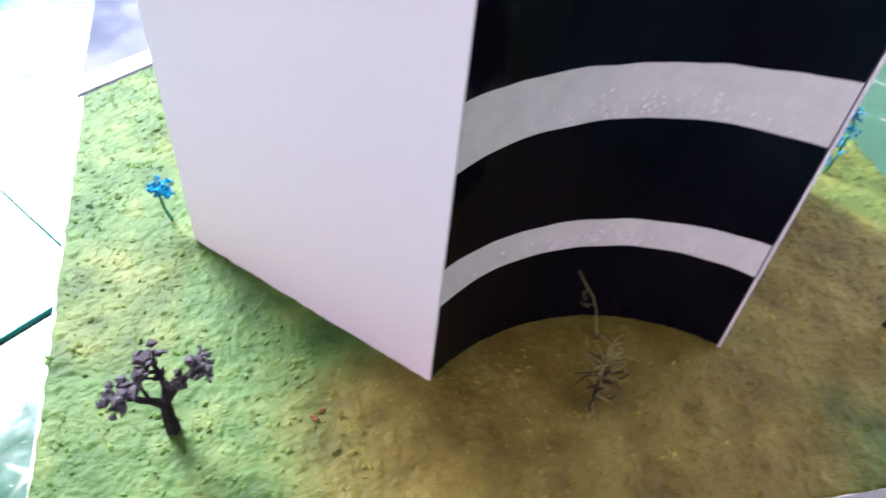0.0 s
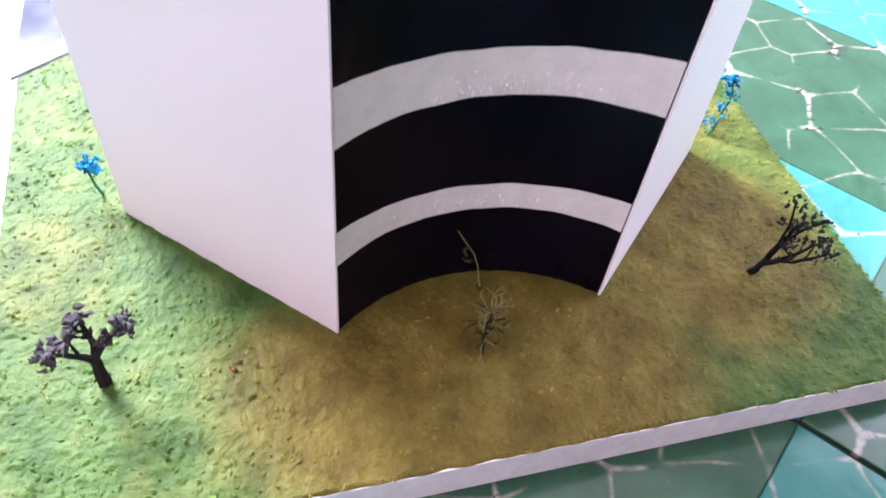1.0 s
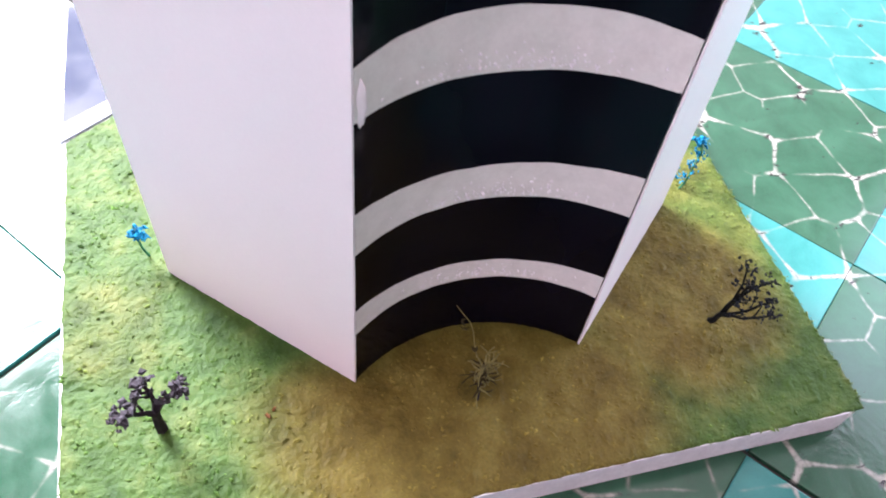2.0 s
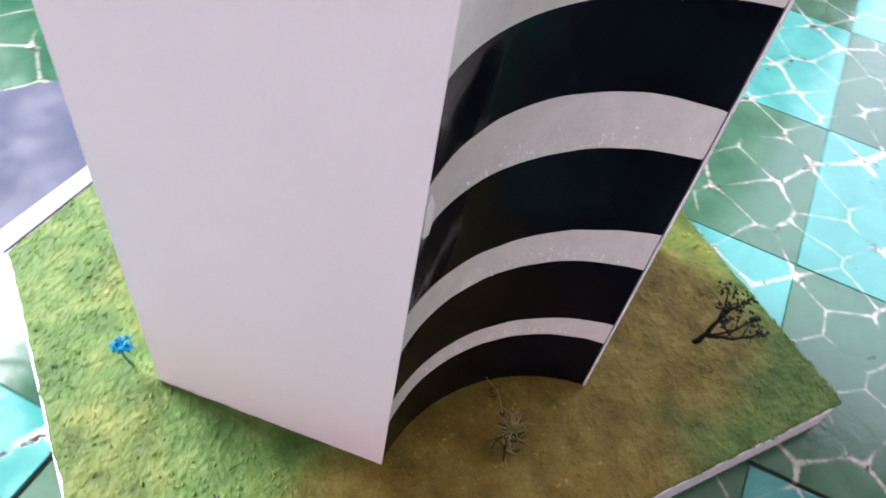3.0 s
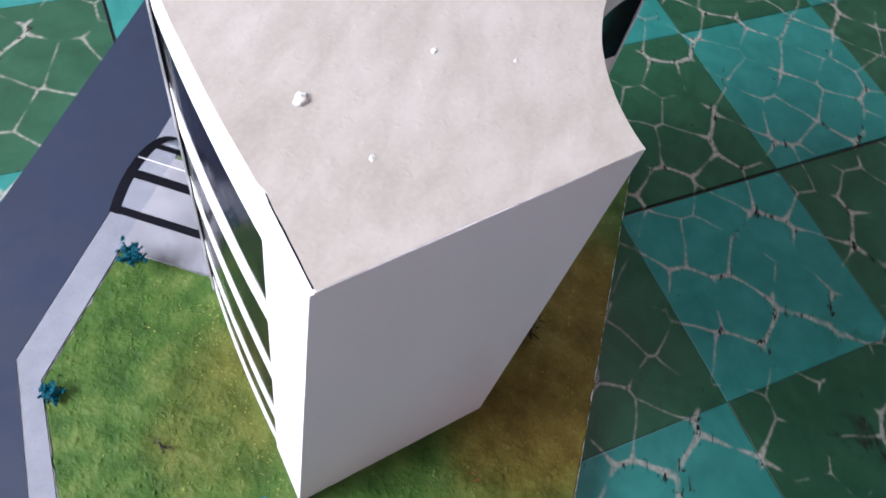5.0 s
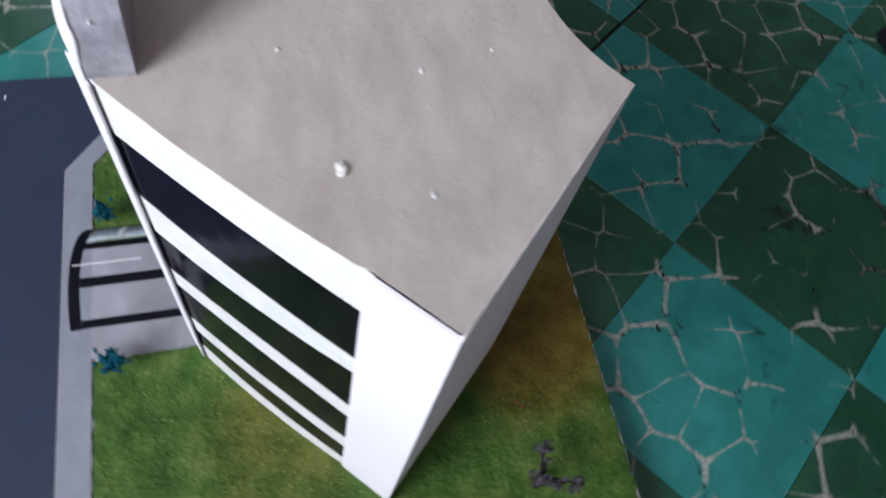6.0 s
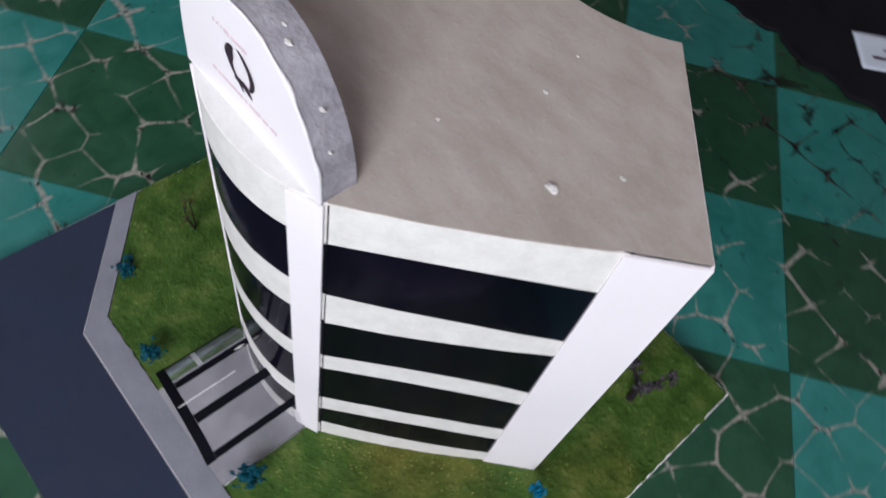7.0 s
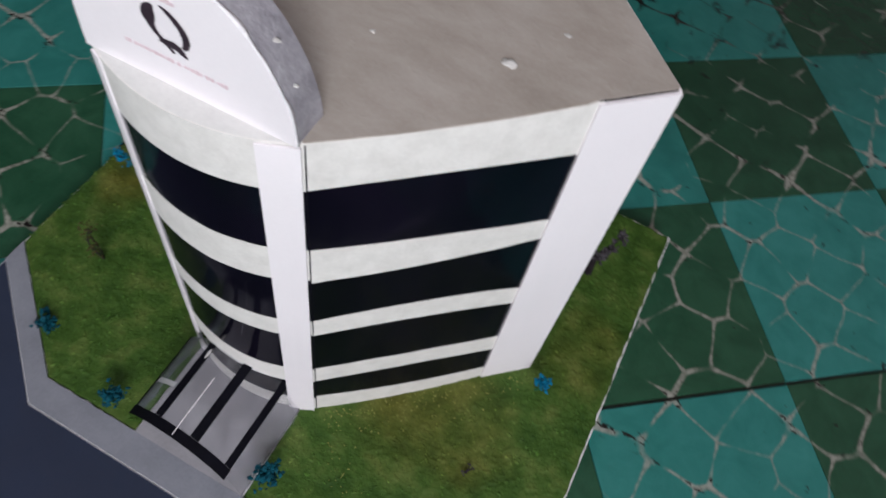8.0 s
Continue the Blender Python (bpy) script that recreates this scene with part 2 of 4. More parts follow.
def turf_material(name, grains=False):
    """Dyed sawdust: green with yellow and brown patches; grains vary piece by piece."""
    m, nt, b = nodes_of(name, 0.60, 0.0, 0.20)
    where = place_of(nt)
    broad, mid, fine = noise_of(nt, where, 9, 3, 0.6, 0.6), noise_of(nt, where, 48, 4), noise_of(nt, where, 520, 3)
    apart = put(nt, "ShaderNodeSeparateXYZ")
    nt.links.new(where, apart.inputs[0])

    def patch(cx, cy, rx, ry):
        dx = calc(nt, "DIVIDE", calc(nt, "SUBTRACT", apart.outputs[0], cx), rx)
        dy = calc(nt, "DIVIDE", calc(nt, "SUBTRACT", apart.outputs[1], cy), ry)
        d = calc(nt, "ADD", calc(nt, "MULTIPLY", dx, dx), calc(nt, "MULTIPLY", dy, dy))
        return grey_of(nt, d, 0.15, 1.6, 1.0, 0.0)

    brown = patch(0.236, 0.042, 0.148, 0.085)
    for cx, cy, rx, ry, strength in ((0.400, 0.108, 0.090, 0.100, 0.88), (0.458, 0.175, 0.050, 0.080, 0.62), (0.110, 0.262, 0.085, 0.070, 0.53), (0.030, 0.155, 0.042, 0.058, 0.45)):
        brown = calc(nt, "MAXIMUM", brown, calc(nt, "MULTIPLY", patch(cx, cy, rx, ry), strength))
    brown = calc(nt, "ADD", calc(nt, "MULTIPLY", brown, 0.85), calc(nt, "MULTIPLY", calc(nt, "SUBTRACT", broad, 0.5), 0.7))
    green = ramp_of(nt, mid, [(0.3, (0.021, 0.056, 0.006)), (0.5, (0.045, 0.094, 0.014)), (0.72, (0.098, 0.136, 0.032))])
    ochre = ramp_of(nt, mid, [(0.3, (0.074, 0.052, 0.006)), (0.5, (0.122, 0.092, 0.014)), (0.72, (0.166, 0.134, 0.028))])
    col = mix_of(nt, grey_of(nt, brown, 0.2, 0.85), green, ochre)
    moss = calc(nt, "MULTIPLY", grey_of(nt, noise_of(nt, where, 24, 4, 0.65, 0.8), 0.50, 0.66), 0.16)
    col = mix_of(nt, moss, col, mix_of(nt, 1.0, col, (0.50, 0.62, 0.48), "MULTIPLY"))
    if grains:
        each = put(nt, "ShaderNodeNewGeometry").outputs["Random Per Island"]
        col = mix_of(nt, 0.75, col, ramp_of(nt, each, [(0.0, (0.95, 0.95, 0.9)), (0.5, (1.25, 1.25, 1.15)), (0.92, (1.55, 1.55, 1.5)), (1.0, (2.3, 2.3, 2.4))]), "MULTIPLY")
    else:
        col = mix_of(nt, 0.5, col, ramp_of(nt, fine, [(0.28, (0.72, 0.72, 0.66)), (0.5, (1, 1, 1)), (0.75, (1.35, 1.33, 1.22))]), "MULTIPLY")
        relief(nt, b, calc(nt, "ADD", fine, calc(nt, "MULTIPLY", mid, 2.0)), 0.42, 0.0016)
    nt.links.new(col, b.inputs["Base Color"])
    return m


def tile_material(name, dark, light):
    """Glazed tile with a printed net of pale veins that widen where they meet."""
    m, nt, b = nodes_of(name, 0.14, 0.0, 0.44)
    where = place_of(nt, True)
    s = put(nt, "ShaderNodeMapping")
    s.inputs["Rotation"].default_value = (0, 0, radians(7.3))
    nt.links.new(where, s.inputs["Vector"])
    warp = put(nt, "ShaderNodeTexNoise", Scale=11.0, Detail=2.0)
    nt.links.new(s.outputs[0], warp.inputs["Vector"])
    shift = put(nt, "ShaderNodeVectorMath", operation="MULTIPLY_ADD")
    shift.inputs[1].default_value = (0.020, 0.020, 0)
    nt.links.new(warp.outputs["Color"], shift.inputs[0])
    nt.links.new(s.outputs[0], shift.inputs[2])

    def cells(feature):
        v = put(nt, "ShaderNodeTexVoronoi", voronoi_dimensions="2D", feature=feature, Scale=19.5, Randomness=0.5)
        nt.links.new(shift.outputs[0], v.inputs["Vector"])
        return v.outputs["Distance"]

    edge, reach = cells("DISTANCE_TO_EDGE"), cells("F1")
    ragged, faded = noise_of(nt, where, 190, 3), noise_of(nt, where, 24, 2)
    width = calc(nt, "ADD", grey_of(nt, reach, 0.48, 0.80, 0.009, 0.072), calc(nt, "MULTIPLY", calc(nt, "SUBTRACT", ragged, 0.5), 0.030))
    vein = grey_of(nt, calc(nt, "SUBTRACT", edge, width), -0.036, 0.030, 1.0, 0.0)
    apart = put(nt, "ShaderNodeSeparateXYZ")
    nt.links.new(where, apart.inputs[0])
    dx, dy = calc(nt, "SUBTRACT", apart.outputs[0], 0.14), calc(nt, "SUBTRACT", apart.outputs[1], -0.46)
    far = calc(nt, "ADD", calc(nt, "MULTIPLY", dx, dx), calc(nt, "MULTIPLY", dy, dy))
    # Spot of worn, stained tiles that also carries painted floor shade.
    worn_and_shaded = grey_of(nt, calc(nt, "ADD", far, calc(nt, "MULTIPLY", calc(nt, "SUBTRACT", faded, 0.5), 0.16)), 0.05, 0.17, 1.0, 0.0)
    whole = calc(nt, "ADD", faded, calc(nt, "MULTIPLY", calc(nt, "SUBTRACT", reach, 0.55), 0.30))
    vein = calc(nt, "MULTIPLY", vein, grey_of(nt, calc(nt, "SUBTRACT", whole, calc(nt, "MULTIPLY", worn_and_shaded, 0.10)), 0.38, 0.52, 0.0, 1.0))
    cloud, grain = noise_of(nt, where, 26, 4, 0.6, 0.5), noise_of(nt, where, 700, 2)
    tone = calc(nt, "ADD", calc(nt, "MULTIPLY", cloud, 0.8), calc(nt, "MULTIPLY", grain, 0.2))
    body = ramp_of(nt, tone, [(0.3, dark), (0.7, light)])
    each = put(nt, "ShaderNodeObjectInfo").outputs["Random"]
    body = mix_of(nt, 1.0, body, ramp_of(nt, each, [(0.0, (0.86, 0.88, 0.86)), (1.0, (1.12, 1.1, 1.1))]), "MULTIPLY")
    col = mix_of(nt, calc(nt, "MULTIPLY", vein, 0.82), body, ramp_of(nt, ragged, [(0.35, (0.19, 0.187, 0.158)), (0.6, (0.345, 0.333, 0.298))]))
    flat = put(nt, "ShaderNodeMapping")
    flat.inputs["Rotation"].default_value = (0, 0, radians(20))
    flat.inputs["Scale"].default_value = (1.0, 2.6, 1.0)
    nt.links.new(where, flat.inputs["Vector"])
    chip = noise_of(nt, flat.outputs[0], 75, 2, 0.5, 1.0)
    near_node = grey_of(nt, reach, 0.56, 0.68)
    pit = calc(nt, "MAXIMUM", calc(nt, "MULTIPLY", grey_of(nt, chip, 0.60, 0.64), near_node), grey_of(nt, chip, 0.735, 0.76))
    col = mix_of(nt, pit, col, (0.012, 0.011, 0.010))
    # Darkens the tile colour around the spot, painting in the shade there.
    col = mix_of(nt, calc(nt, "MULTIPLY", worn_and_shaded, 0.4), col, mix_of(nt, 1.0, col, (0.30, 0.38, 0.36), "MULTIPLY"))
    stain = calc(nt, "MULTIPLY", grey_of(nt, noise_of(nt, where, 15, 5, 0.65, 0.5), 0.60, 0.68), calc(nt, "MULTIPLY", worn_and_shaded, worn_and_shaded))
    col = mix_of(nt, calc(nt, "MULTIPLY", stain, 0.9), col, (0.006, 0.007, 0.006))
    core = grey_of(nt, calc(nt, "ADD", far, calc(nt, "MULTIPLY", calc(nt, "SUBTRACT", ragged, 0.5), 0.03)), 0.010, 0.045, 1.0, 0.0)
    dirt = calc(nt, "MULTIPLY", grey_of(nt, calc(nt, "SUBTRACT", edge, calc(nt, "MULTIPLY", width, 2.0)), -0.05, 0.03, 1.0, 0.0), grey_of(nt, whole, 0.42, 0.54))
    col = mix_of(nt, calc(nt, "MULTIPLY", calc(nt, "MULTIPLY", dirt, core), 0.95), col, (0.004, 0.005, 0.004))
    nt.links.new(col, b.inputs["Base Color"])
    nt.links.new(grey_of(nt, cloud, 0.3, 0.75, 0.10, 0.24), b.inputs["Roughness"])
    relief(nt, b, calc(nt, "ADD", calc(nt, "MULTIPLY", cloud, 1.0), calc(nt, "MULTIPLY", pit, -0.3)), 0.12, 0.004)
    return m


ROOF = roof_material()
FILM = film_material()
CLEAR = clear_material("clear_acetate", 1.13, 0.10)
THIN_CLEAR = clear_material("thin_clear_acetate", 1.08, 0.16)
GLUE = glue_material()
TURF = turf_material("dyed_sawdust_turf")
TURF_GRAIN = turf_material("dyed_sawdust_grains", True)
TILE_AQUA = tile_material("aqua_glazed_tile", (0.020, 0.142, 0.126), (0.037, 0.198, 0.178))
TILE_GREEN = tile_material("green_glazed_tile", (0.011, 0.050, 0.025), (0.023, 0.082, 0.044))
GROUT = surface("dark_cement_grout", (0.030, 0.028, 0.024), (0.015, 0.014, 0.012), 0.9, 20, 300, 0.4, 0.001)

# ---------------------------------------------------------------- mesh helpers


def part(name, bm, material, parent=None, label="", smooth=False):
    me = bpy.data.meshes.new(name)
    bmesh.ops.recalc_face_normals(bm, faces=bm.faces)
    bm.to_mesh(me)
    bm.free()
    me.materials.append(material)
    if smooth:
        me.shade_smooth()
    ob = new(name, me)
    if parent is not None:
        ob.parent = parent
    if label:
        ob["label"] = label
    return ob


def thing(name, label, category, at=(0, 0, 0), group="", kind=""):
    ob = tagged(new(name), label, category, group, kind)
    ob.empty_display_size = 0.02
    ob.location = at
    return ob


def prism(bm, outline, z0, z1):
    """A closed upright prism over a plan outline."""
    low = [bm.verts.new((x, y, z0)) for x, y in outline]
    top = [bm.verts.new((x, y, z1)) for x, y in outline]
    n = len(outline)
    bm.faces.new(low[::-1])
    bm.faces.new(top)
    for i in range(n):
        bm.faces.new((low[i], low[(i + 1) % n], top[(i + 1) % n], top[i]))
    return bm


def soften(bm, width, segments=2):
    sharp = [e for e in bm.edges if len(e.link_faces) == 2 and e.calc_face_angle(0) > 0.6]
    bmesh.ops.bevel(bm, geom=sharp, offset=width, segments=segments, affect="EDGES", profile=0.5)
    return bm


def box(bm, x0, x1, y0, y1, z0, z1):
    return prism(bm, [(x0, y0), (x1, y0), (x1, y1), (x0, y1)], z0, z1)


def arc(a, b, sag, n=24):
    """Points from a to b; sag: how far the middle stands to the left of the way from a to b."""
    a, b = Vector(a), Vector(b)
    c = b - a
    if abs(sag) < 1e-6:
        return [tuple(a.lerp(b, i / n)) for i in range(n + 1)]
    side = Vector((-c.y, c.x)).normalized()
    r = (c.length_squared / 4 + sag * sag) / (2 * abs(sag))
    mid = (a + b) / 2 + side * (sag - math.copysign(r, sag))
    s = math.copysign(1, sag)
    half = math.asin(min(1.0, c.length / 2 / r))
    out = []
    for i in range(n + 1):
        th = half * (2 * i / n - 1)
        out.append(tuple(mid + side * s * r * math.cos(th) + c.normalized() * r * math.sin(th)))
    return out


def shifted(line, d):
    """A plan line moved d to the left of its way."""
    out = []
    for i, p in enumerate(line):
        q0, q1 = Vector(line[max(0, i - 1)]), Vector(line[min(len(line) - 1, i + 1)])
        w = (q1 - q0).normalized()
        out.append((p[0] - w.y * d, p[1] + w.x * d))
    return out


def level(z, k):
    """A height at k from 0 to 1 along a line, given as one number or at the line's start, middle and end."""
    return z if isinstance(z, float) else z[0] * (1 - k) * (1 - 2 * k) + 4 * z[1] * k * (1 - k) + z[2] * k * (2 * k - 1)


def ribbon(bm, line, inner, outer, z0, z1, ripple=0.0, seed=0):
    """An upright band along a plan line, between two offsets, whose lower and upper edges may waver; a height may be given at the line's start, middle and end."""
    a, b = shifted(line, inner), shifted(line, outer)
    rings = []
    for i, (p, q) in enumerate(zip(a, b)):
        w0 = ripple * noise.noise((i * 0.35, seed, 0.3))
        w1 = ripple * noise.noise((i * 0.35, seed, 7.3))
        k = i / (len(line) - 1)
        low, top = level(z0, k), level(z1, k)
        rings.append([bm.verts.new((*p, low + w0)), bm.verts.new((*q, low + w0)), bm.verts.new((*q, top + w1)), bm.verts.new((*p, top + w1))])
    for r, s in zip(rings, rings[1:]):
        for k in range(4):
            bm.faces.new((r[k], r[(k + 1) % 4], s[(k + 1) % 4], s[k]))
    bm.faces.new(rings[0][::-1])
    bm.faces.new(rings[-1])
    return bm


def tube(bm, line, r0, r1, sides=6):
    """A tapered round stem along a line of places."""
    rings = []
    pts = [Vector(p) for p in line]
    for i, p in enumerate(pts):
        w = (pts[min(i + 1, len(pts) - 1)] - pts[max(i - 1, 0)]).normalized()
        u = w.orthogonal().normalized()
        v = w.cross(u)
        r = r0 + (r1 - r0) * i / (len(pts) - 1)
        rings.append([bm.verts.new(p + (u * math.cos(t) + v * math.sin(t)) * r) for t in (2 * math.pi * k / sides for k in range(sides))])
    for a, b in zip(rings, rings[1:]):
        for k in range(sides):
            bm.faces.new((a[k], a[(k + 1) % sides], b[(k + 1) % sides], b[k]))
    bm.faces.new(rings[0][::-1])
    bm.faces.new(rings[-1])
    return bm


def crumb(bm, at, size, rnd):
    """A small crumpled floret: a rough eight-sided lump with thin points."""
    c = Vector(at)
    ax = [Vector((rnd.uniform(-1, 1), rnd.uniform(-1, 1), rnd.uniform(-1, 1))).normalized() for _ in range(2)]
    x, y = ax[0], ax[0].cross(ax[1]).normalized()
    z = x.cross(y)
    k = [size * rnd.uniform(0.45, 1.3) for _ in range(6)]
    v = [bm.verts.new(c + d) for d in (x * k[0], y * k[1], -x * k[2], -y * k[3], z * k[4] * 0.6, -z * k[5] * 0.6)]
    for i in range(4):
        bm.faces.new((v[i], v[(i + 1) % 4], v[4]))
        bm.faces.new((v[(i + 1) % 4], v[i], v[5]))


def cluster(name, at, count, spread, size, material, parent, rnd):
    bm = bmesh.new()
    for _ in range(count):
        d = Vector((rnd.gauss(0, 1), rnd.gauss(0, 1), rnd.gauss(0, 1) * 0.8)) * spread * 0.55
        crumb(bm, Vector(at) + d, size * rnd.uniform(0.6, 1.3), rnd)
    return part(name, bm, material, parent)


def bent(a, b, rnd, sway=0.12, n=6):
    a, b = Vector(a), Vector(b)
    l = (b - a).length
    s = Vector((rnd.uniform(-1, 1), rnd.uniform(-1, 1), rnd.uniform(-0.3, 0.6))) * l * sway
    return [a.lerp(b, i / n) + s * math.sin(math.pi * i / n) + Vector((rnd.gauss(0, 1), rnd.gauss(0, 1), 0)) * l * 0.012 for i in range(n + 1)]


# ---------------------------------------------------------------- room
# Walls and ceiling are unseen; their tones steer bounce light and reflections.
X0, X1, Y0, Y1, HIGH = -2.0, 1.6, -1.4, 1.8, 2.6


def structure(name, bm, material, label, category):
    ob = part(name, bm, material)
    ob.matrix_world = ROOM
    return tagged(ob, label, category, "", "structure")


bm = bmesh.new()
box(bm, X0 - 0.15, X1 + 0.15, Y0 - 0.15, Y1 + 0.15, -0.12, -0.0035)
floor_ob = structure("floor", bm, GROUT, "chequered aqua and green glazed tile floor with pale veins", "floor")

bm = bmesh.new()
for x, y0, y1, z0, z1 in ((X0, Y0, WIN_Y0, 0, HIGH), (X0, WIN_Y1, Y1, 0, HIGH), (X0, WIN_Y0, WIN_Y1, 0, WIN_Z0), (X0, WIN_Y0, WIN_Y1, WIN_Z1, HIGH)):
    box(bm, x - 0.15, x, y0, y1, z0 - 0.0035 * (z0 == 0), z1)
structure("wall_west", bm, PLASTER, "lilac plastered wall with a window opening", "wall")
bm = bmesh.new()
for x0, x1, z0, z1 in ((X0 - 0.15, DOOR_X0, 0, HIGH), (DOOR_X1, X1 + 0.15, 0, HIGH), (DOOR_X0, DOOR_X1, DOOR_Z1, HIGH)):
    box(bm, x0, x1, Y1, Y1 + 0.15, z0 - 0.0035 * (z0 == 0), z1)
structure("wall_north", bm, DULL_PAINT, "unseen pale dull wall with an open doorway", "wall")
bm = bmesh.new()
box(bm, X1, X1 + 0.15, Y0, Y1, -0.0035, HIGH)
structure("wall_east", bm, DIM_PAINT, "unseen plain wall, dark umber to dim reflections", "wall")
bm = bmesh.new()
box(bm, X0 - 0.15, X1 + 0.15, Y0 - 0.15, Y0, -0.0035, HIGH)
structure("wall_south", bm, PLASTER, "unseen plain lilac wall added for bounce light", "wall")
bm = bmesh.new()
box(bm, X0 - 0.15, X1 + 0.15, Y0 - 0.15, Y1 + 0.15, HIGH, HIGH + 0.1)
structure("ceiling", bm, BOARDING, "unseen plain pinkish ceiling added for bounce light", "ceiling")

window = tagged(new("window_1"), "white wooden window frame in the plastered wall", "window", "", "structure")
window.matrix_world = ROOM
for y0, y1, z0, z1 in ((WIN_Y0, WIN_Y0 + 0.05, WIN_Z0, WIN_Z1), (WIN_Y1 - 0.05, WIN_Y1, WIN_Z0, WIN_Z1), (WIN_Y0 + 0.05, WIN_Y1 - 0.05, WIN_Z0, WIN_Z0 + 0.05), (WIN_Y0 + 0.05, WIN_Y1 - 0.05, WIN_Z1 - 0.05, WIN_Z1)):
    part("window_frame", soften(box(bmesh.new(), X0 - 0.12, X0 - 0.06, y0, y1, z0, z1), 0.004), JOINERY, window)
part("window_sill", soften(box(bmesh.new(), X0 - 0.05, X0 + 0.06, WIN_Y0 - 0.04, WIN_Y1 + 0.04, WIN_Z0 - 0.03, WIN_Z0 - 0.002), 0.004), JOINERY, window)

# ---------------------------------------------------------------- the model's base
# Plan coordinates: x along the board's front edge, y towards the road. Board top at TOP.
TOP = 0.025
P0, P1, P2, P3 = (0.066, 0.186), (0.172, 0.080), (0.3206, 0.077), (0.427, 0.180)
P4, P5 = (0.1990, 0.3068), (0.3060, 0.3073)
ROOF_Z = 0.3565

base = thing("display_board", "white foam display board lying on the tiles", "display board")
bm = prism(bmesh.new(), [(0.001, -0.006), (0.478, -0.006), (0.485, -0.004), (0.488, 0.003), (0.490, 0.497), (-0.009, 0.497)], 0.0, TOP)
soften(bm, 0.0012, 2)
part("board", bm, BOARD, base)

INNER = [(-0.0085, 0.323), (0.0905, 0.3930), (0.3878, 0.3895), (0.4885, 0.306)]
OUTER = [(-0.0085, 0.3435), (0.1010, 0.4165), (0.3855, 0.4115), (0.4885, 0.3265)]
bm = prism(bmesh.new(), [(-0.008, 0.3450), (0.1005, 0.4180), (0.3860, 0.4130), (0.488, 0.3280), (0.4897, 0.4972), (-0.0088, 0.4972)], TOP, TOP + 0.0012)
part("road", bm, ROAD, base, "slate grey paper road")
for i in range(3):
    bm = prism(bmesh.new(), [INNER[i], OUTER[i], OUTER[i + 1], INNER[i + 1]], TOP, TOP + 0.0026)
    soften(bm, 0.0006, 1)
    part("kerb_strip", bm, KERB, base, "pale grey card kerb")
bm = prism(bmesh.new(), [(0.2095, 0.300), (0.305, 0.300), (0.305, 0.3905), (0.2095, 0.3915)], TOP, TOP + 0.0030)
soften(bm, 0.0004, 1)
part("footpath", bm, PATHWAY, base, "grey paper footpath")

for x, y, l in ((0.4680, 0.4620, 0.0040), (0.4665, 0.4690, 0.0028)):
    part("glue_mark", soften(box(bmesh.new(), x, x + l, y, y + 0.0011, TOP + 0.0010, TOP + 0.0015), 0.0002, 1), BOARD, base, "tiny white glue mark on the road")


def turf_limit(x):
    for (ax, ay), (bx, by) in zip(INNER, INNER[1:]):
        if x <= bx:
            return ay + (by - ay) * (x - ax) / (bx - ax)
    return INNER[-1][1]


def in_path(x, y):
    return 0.2090 < x < 0.3050 and y > 0.298


def turf_height(x, y):
    n1 = noise.noise((x * 60, y * 60, 0.0))
    n2 = noise.noise((x * 190, y * 190, 4.0))
    n3 = noise.noise((x * 520, y * 520, 9.0))
    lump = max(0.0, noise.noise((x * 230, y * 230, 14.0)) - 0.18)
    return 0.0013 + 0.0005 * n1 + 0.0005 * n2 + 0.0004 * n3 + 0.0018 * lump


def build_turf():
    """The glued sawdust as one sheet with a ragged edge and a rough top."""
    nx, ny = 430, 350
    verts, faces, keep = [], [], {}
    for i in range(nx + 1):
        x = 0.4935 * i / nx - 0.0055
        lo = -0.0056 + 0.0012 * noise.noise((x * 90, 1.0, 0.0))
        hi = turf_limit(x) - 0.0006 + 0.0016 * noise.noise((x * 110, 5.0, 0.0))
        for j in range(ny + 1):
            y = lo + (hi - lo) * j / ny
            rim = i in (0, nx) or j in (0, ny)
            west = 0.0019 - 0.0199 * (y + 0.006)
            xx = west + (x + 0.0055) / 0.4935 * (0.4888 - west) + (0.0014 * noise.noise((y * 100, 8.0 + (i > 0), 0.0)) + 0.0012 * noise.noise((y * 33, 3.0, 0.0)) if i in (0, nx) else 0)
            keep[i, j] = len(verts)
            verts.append((xx, y, TOP + (0.0001 if rim else max(0.0003, turf_height(x, y)))))
    for i in range(nx):
        for j in range(ny):
            x, y, _ = verts[keep[i, j]]
            x2, y2, _ = verts[keep[i + 1, j + 1]]
            if in_path(x, y) or in_path(x2, y2) or in_path(x, y2) or in_path(x2, y):
                continue
            faces.append((keep[i, j], keep[i + 1, j], keep[i + 1, j + 1], keep[i, j + 1]))
    me = bpy.data.meshes.new("turf")
    me.from_pydata(verts, [], faces)
    me.materials.append(TURF)
    me.shade_smooth()
    ob = new("turf", me)
    return tagged(ob, "rough green and brown dyed sawdust lawn glued on the board", "lawn", "", "stuff")


build_turf()


def plan_inside(x, y, poly):
    hit = False
    for (ax, ay), (bx, by) in zip(poly, poly[1:] + poly[:1]):
        if (ay > y) != (by > y) and x < ax + (y - ay) / (by - ay) * (bx - ax):
            hit = not hit
    return hit


